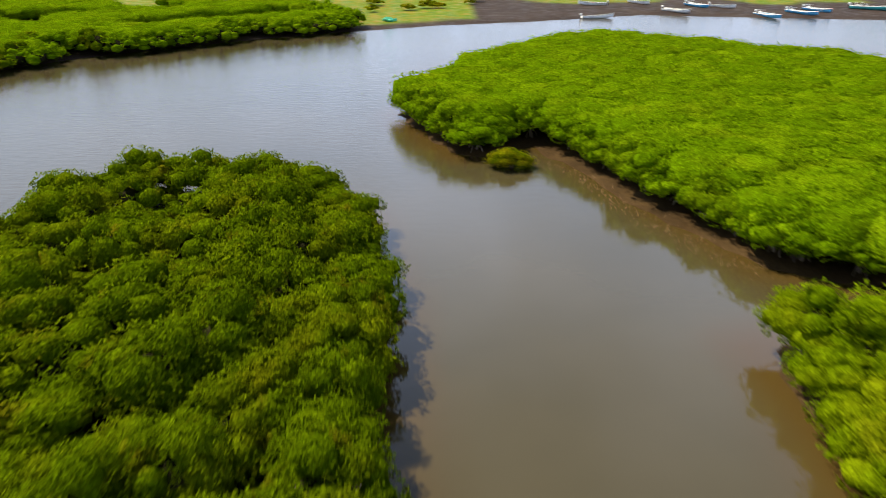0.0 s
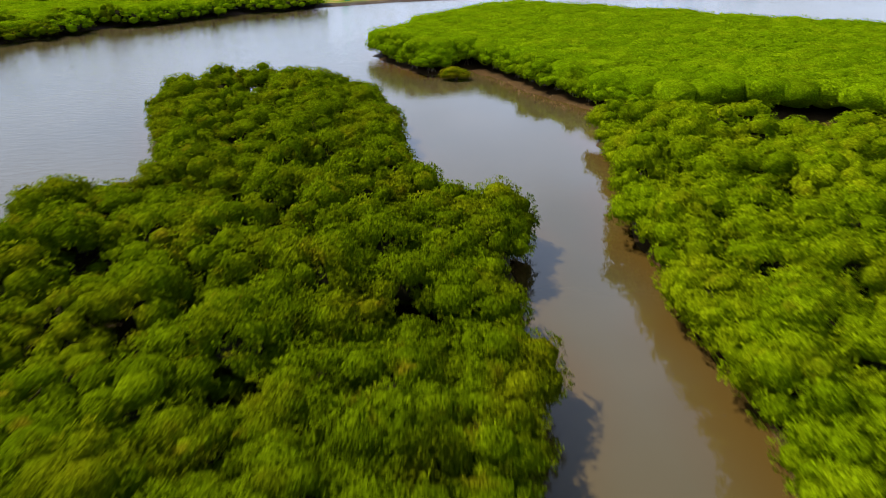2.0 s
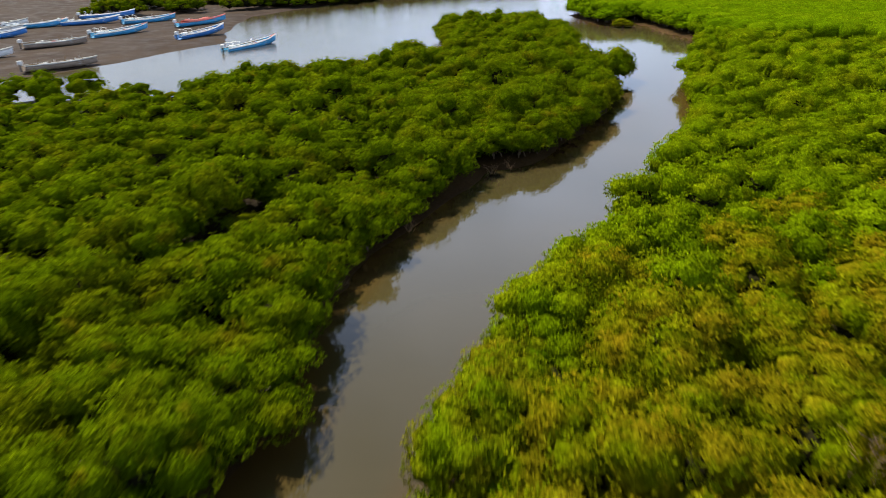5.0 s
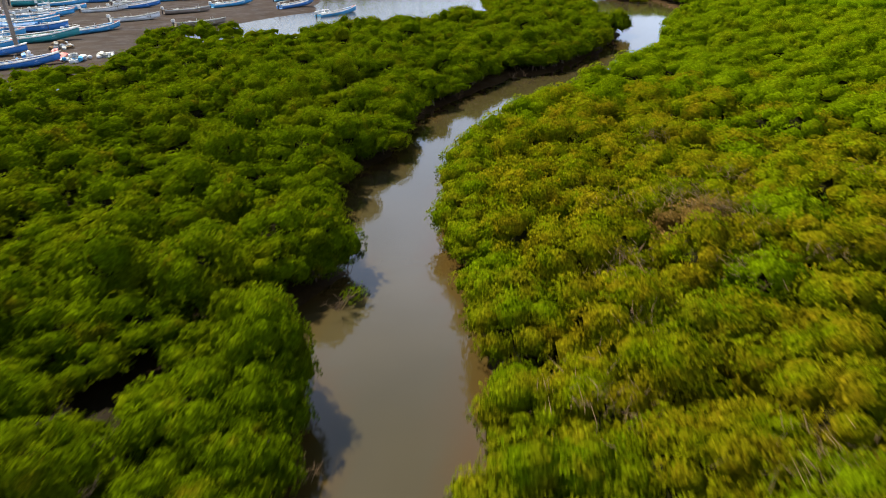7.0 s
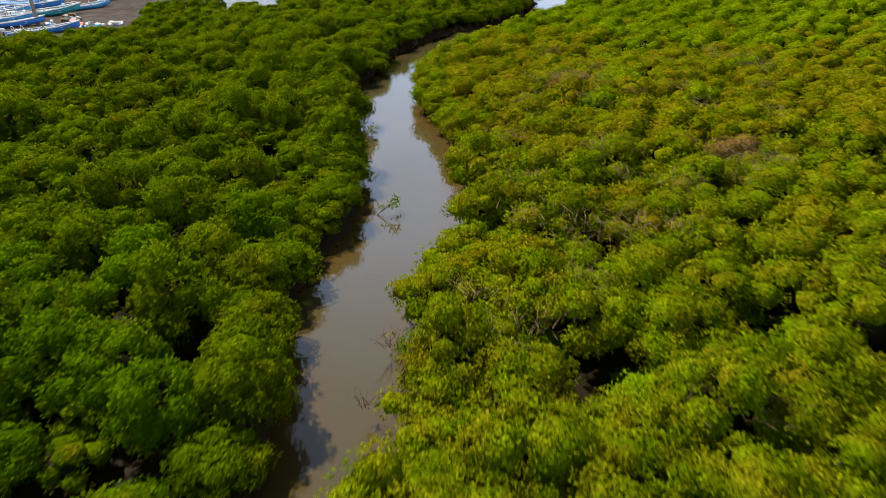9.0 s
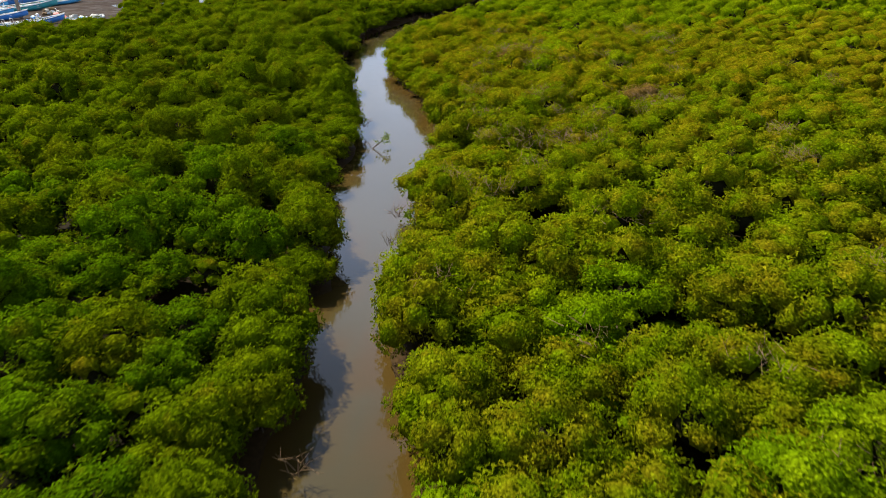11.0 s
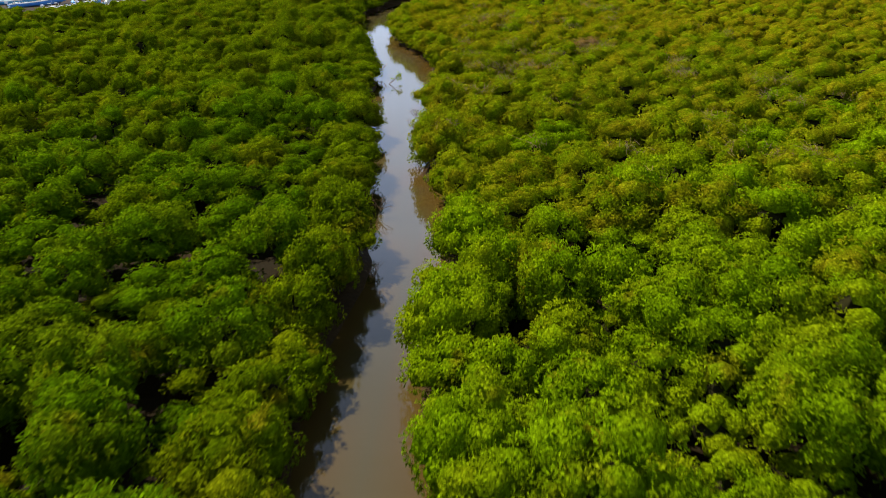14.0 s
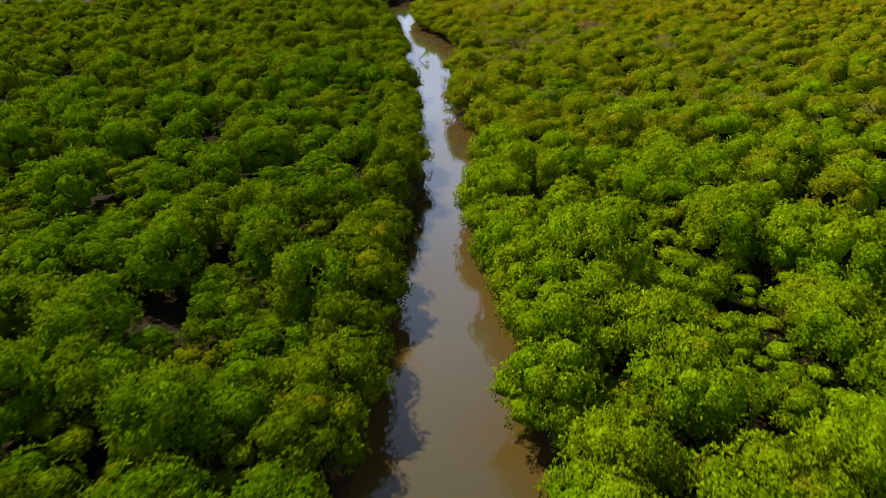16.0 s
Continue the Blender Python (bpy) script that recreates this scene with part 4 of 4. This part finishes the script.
def dead_branches():
    rng = random.Random(12)
    first = part("dead_branch", stick_bush(rng, 9, 0.8, 0.6, 0.013), TWIG)
    tagged(first, "bare grey-brown dead branches over the water's edge", "dead branch", "dead branches on the banks")
    spots = [(-6.2, -25.5, 0.1), (-5.2, -24.3, 0.1), (-9.0, -35.0, 0.2), (-10.6, -41.5, 0.2), (-2.3, -92.8, 0.9), (-5.9, -67.0, 0.3), (-5.1, -69.6, 0.3),
             (-2.4, -78.4, 0.5), (2.1, -93.4, 0.4), (3.4, -104.8, 0.4), (5.7, -115.9, 1.6), (2.6, -117.2, 0.3), (1.9, -139.6, 0.3), (2.3, -96.6, 0.5), (1.9, -110.4, 0.4)]
    for k, (x, y, z) in enumerate(spots):
        m = pose(x, y, z, rng.uniform(-25, 25), rng.uniform(-25, 25), rng.uniform(0, 360))
        if k:
            copy_thing(first, m)
        else:
            first.matrix_basis = m


def overhanging_sprigs():
    """Thin leafy shoots that reach out low over the creek."""
    rng = random.Random(5)
    nrng = np.random.default_rng(5)
    spots = [(-0.8, -81.5, 0.1), (2.7, -93.3, 3.0), (3.1, -102.5, 3.0), (-5.0, -69.0, 0.3)]
    for x, y, way in spots:
        sprig = new("mangrove_shoot")
        sprig.matrix_basis = pose(x, y, 0.0, 0, 0, math.degrees(way)) @ Matrix.Scale(0.7, 4)
        tagged(sprig, "thin leafy mangrove shoot reaching over the creek", "mangrove shoot", "mangrove shoots over the creek")
        bm = bmesh.new()
        tips = []
        for _ in range(6):
            tip = Vector((rng.uniform(-0.2, 0.7), rng.uniform(-0.7, 0.7), rng.uniform(0.5, 1.2)))
            tube(bm, [(-0.9, rng.uniform(-0.2, 0.2), -0.1), Vector((-0.2, 0, 0.5)).lerp(tip, 0.3), tip], [0.018, 0.012, 0.006], 4)
            tips.append(tip)
        part("stem", bm, BARK, sprig)
        p = np.array([tips[k % 6] for k in range(150)]) + nrng.normal(scale=0.16, size=(150, 3))
        d = nrng.normal(size=(150, 3)) * 0.07
        e = nrng.normal(size=(150, 3)) * 0.035
        v = np.stack([p - d, p + e, p + d, p - e], 1).reshape(-1, 3)
        i = np.arange(150)[:, None] * 4
        new("leaves", mesh_from("leaves", v, np.concatenate([i + (0, 1, 2), i + (0, 2, 3)]), None, [LEAF_FRESH])).parent = sprig


def thin_sticks(spots, heads, thick):
    """Three-sided sticks from spots to heads, as vertices and triangles."""
    a, b = np.asarray(spots, float), np.asarray(heads, float)
    d = (b - a) / np.linalg.norm(b - a, axis=1)[:, None]
    s = np.cross(d, (0.31, 0.77, 0.55))
    s /= np.linalg.norm(s, axis=1)[:, None]
    u = np.cross(d, s)
    t = np.asarray(thick)[:, None]
    v = np.stack([a + s * t, a + (u * 0.87 - s * 0.5) * t, a - (u * 0.87 + s * 0.5) * t, b], 1).reshape(-1, 3)
    i = np.arange(len(a))[:, None] * 4
    return v, np.concatenate([i + (0, 1, 3), i + (1, 2, 3), i + (2, 0, 3)])


def dry_twigs():
    """Bare pale twigs standing out of the olive canopy."""
    rng = np.random.default_rng(31)
    clumps = np.array([(8.2, -62.6, 1.6), (9.6, -62.0, 1.5), (7.4, -61.9, 1.3), (4.5, -62.5, 1.0), (7.2, -60.5, 1.3), (9.1, -67.5, 1.2), (5.2, -71.9, 0.9), (4.6, -76, 1.1), (9.7, -77, 1.1),
                       (6, -82.6, 0.9), (9.8, -78.1, 1.1), (12.4, -82.5, 1.0), (6.5, -86.8, 1.0), (8.8, -88, 1.2), (10.4, -86.9, 1.0), (16, -78, 1.2), (20.8, -90, 1.2)])
    more = np.column_stack([rng.uniform(4, 30, 60), rng.uniform(-112, -48, 60), rng.uniform(0.4, 0.9, 60)])
    a, b = [], []
    for x, y, r in np.concatenate([clumps, more]):
        n = int(45 * r * r) + 8
        p = np.column_stack([x + rng.normal(scale=r * 0.6, size=n), y + rng.normal(scale=r * 0.6, size=n), rng.uniform(2.35, 2.85, n)])
        a.append(p)
        b.append(p + np.column_stack([rng.normal(scale=0.28, size=n), rng.normal(scale=0.28, size=n), rng.uniform(0.1, 0.45, n)]))
    a, b = np.concatenate(a), np.concatenate(b)
    v, t = thin_sticks(a, b, rng.uniform(0.007, 0.016, len(a)))
    tagged(new("dry_twigs", mesh_from("dry_twigs", v, t, None, [TWIG])), "pale bare twigs sticking out of the olive canopy", "twigs", kind="stuff")


def bank_stalks():
    """Short dead stalks in the mud below the northern island."""
    rng = np.random.default_rng(8)
    p = along_edge([(6.2, 44.4), (8.4, 42.0), (9.6, 37.8), (11.6, 32.6), (14.4, 28.0)], 0.06, 0.35, rng)
    p = p + rng.normal(scale=0.5, size=p.shape)
    z = np.maximum(ground_height(p), -0.05)
    a = np.column_stack([p, z - 0.05])
    b = a + np.column_stack([rng.normal(scale=0.12, size=(len(p), 2)), rng.uniform(0.12, 0.4, len(p))])
    v, t = thin_sticks(a, b, rng.uniform(0.01, 0.022, len(p)))
    tagged(new("dead_stalks", mesh_from("dead_stalks", v, t, None, [TWIG])), "short brown dead stalks standing in the bank mud", "stalks", kind="stuff")


def mooring_post(x, y, high, lean, label):
    bm = bmesh.new()
    tube(bm, [(0, 0, -0.4), (lean * 0.3, 0, high * 0.35), (lean * 0.7, 0.05, high * 0.7), (lean, 0, high)], [0.26, 0.24, 0.22, 0.20], 9)
    bmesh.ops.bevel(bm, geom=[e for e in bm.edges if len(e.link_faces) == 2 and e.calc_face_angle() > 1.2], offset=0.02, segments=1, affect="EDGES")
    ob = part("mooring_post", bm, PLANK, None, "", True)
    ob.matrix_basis = pose(x, y, float(ground_height([(x, y)])[0]))
    tagged(ob, label, "post")


def heap(name, x, y, mats, size, label, category):
    """A slumped pile of boxes, floats and bundled net on the mud."""
    rng = random.Random(int(x * 10))
    pile = new(name)
    pile.matrix_basis = pose(x, y, float(ground_height([(x, y)])[0]) - 0.03)
    tagged(pile, label, category)
    for k in range(14):
        r, turn = rng.random() ** 0.6 * size, rng.uniform(0, math.tau)
        px, py, pz = r * math.cos(turn), r * math.sin(turn), 0.16 + max(0.0, 0.75 * size * (1 - r / size)) * rng.random()
        m = pose(px, py, pz, rng.uniform(-20, 20), rng.uniform(-20, 20), rng.uniform(0, 180))
        bm = bmesh.new()
        if k % 3 == 0:
            box(bm, 0, 0, 0, 0.75, 0.45, 0.34, 0.04)
            bmesh.ops.transform(bm, matrix=m, verts=bm.verts)
            part("fish_box", bm, mats[k % len(mats)], pile)
        elif k % 3 == 1:
            bmesh.ops.create_uvsphere(bm, u_segments=10, v_segments=7, radius=0.24, matrix=m @ Matrix.Diagonal((1.2, 0.9, 0.9, 1)))
            part("float", bm, mats[k % len(mats)], pile, "", True)
        else:
            bmesh.ops.create_icosphere(bm, subdivisions=2, radius=0.42, matrix=m @ Matrix.Diagonal((1.3, 0.9, 0.5, 1)))
            for v in bm.verts:
                v.co += Vector(noise.noise_vector(v.co * 4)) * 0.2
            part("net_bundle", bm, mats[k % len(mats)], pile)


bush = new("mangrove_bush")
tagged(bush, "small low mangrove bush alone at the muddy edge", "mangrove bush")
bush.matrix_basis = pose(4.3, 42.9, -0.1) @ Matrix.Diagonal((1.08, 0.75, 0.5, 1))
new("trunk", TRUNKS[0]).parent = bush
new("crown", crown_mesh(EDGE_CROWNS[2], LEAF_OLIVE)).parent = bush
dead_branches()
overhanging_sprigs()
dry_twigs()
bank_stalks()
mooring_post(-63.8, -23.5, 9.5, -0.6, "tall weathered brown timber post standing among the boats")
heap("gear_heap", -53.8, -26.0, (WHITE, GREY, WHITE, SKY_BLUE), 1.5, "heap of white floats and boxes on the mud", "fishing gear")
heap("gear_heap", -52.6, -23.2, (WHITE, WHITE, GREY), 1.0, "small heap of white floats beside the mangroves", "fishing gear")
heap("gear_heap", -59.0, -27.2, (WHITE, GREY, WHITE, TARP), 1.6, "pile of white boxes and floats beside a blue boat", "fishing gear")
heap("net_heap", -57.0, -25.5, (PINK, TWIG, PINK), 1.5, "heap of dull red netting on the mud", "fishing net")
heap("net_heap", -8.6, 116.9, (NET,), 1.0, "heap of green netting on the far bank", "fishing net")
heap("gear_heap", -62.0, -19.0, (GREY, WHITE, TWIG), 1.4, "heap of grey gear between the boats", "fishing gear")
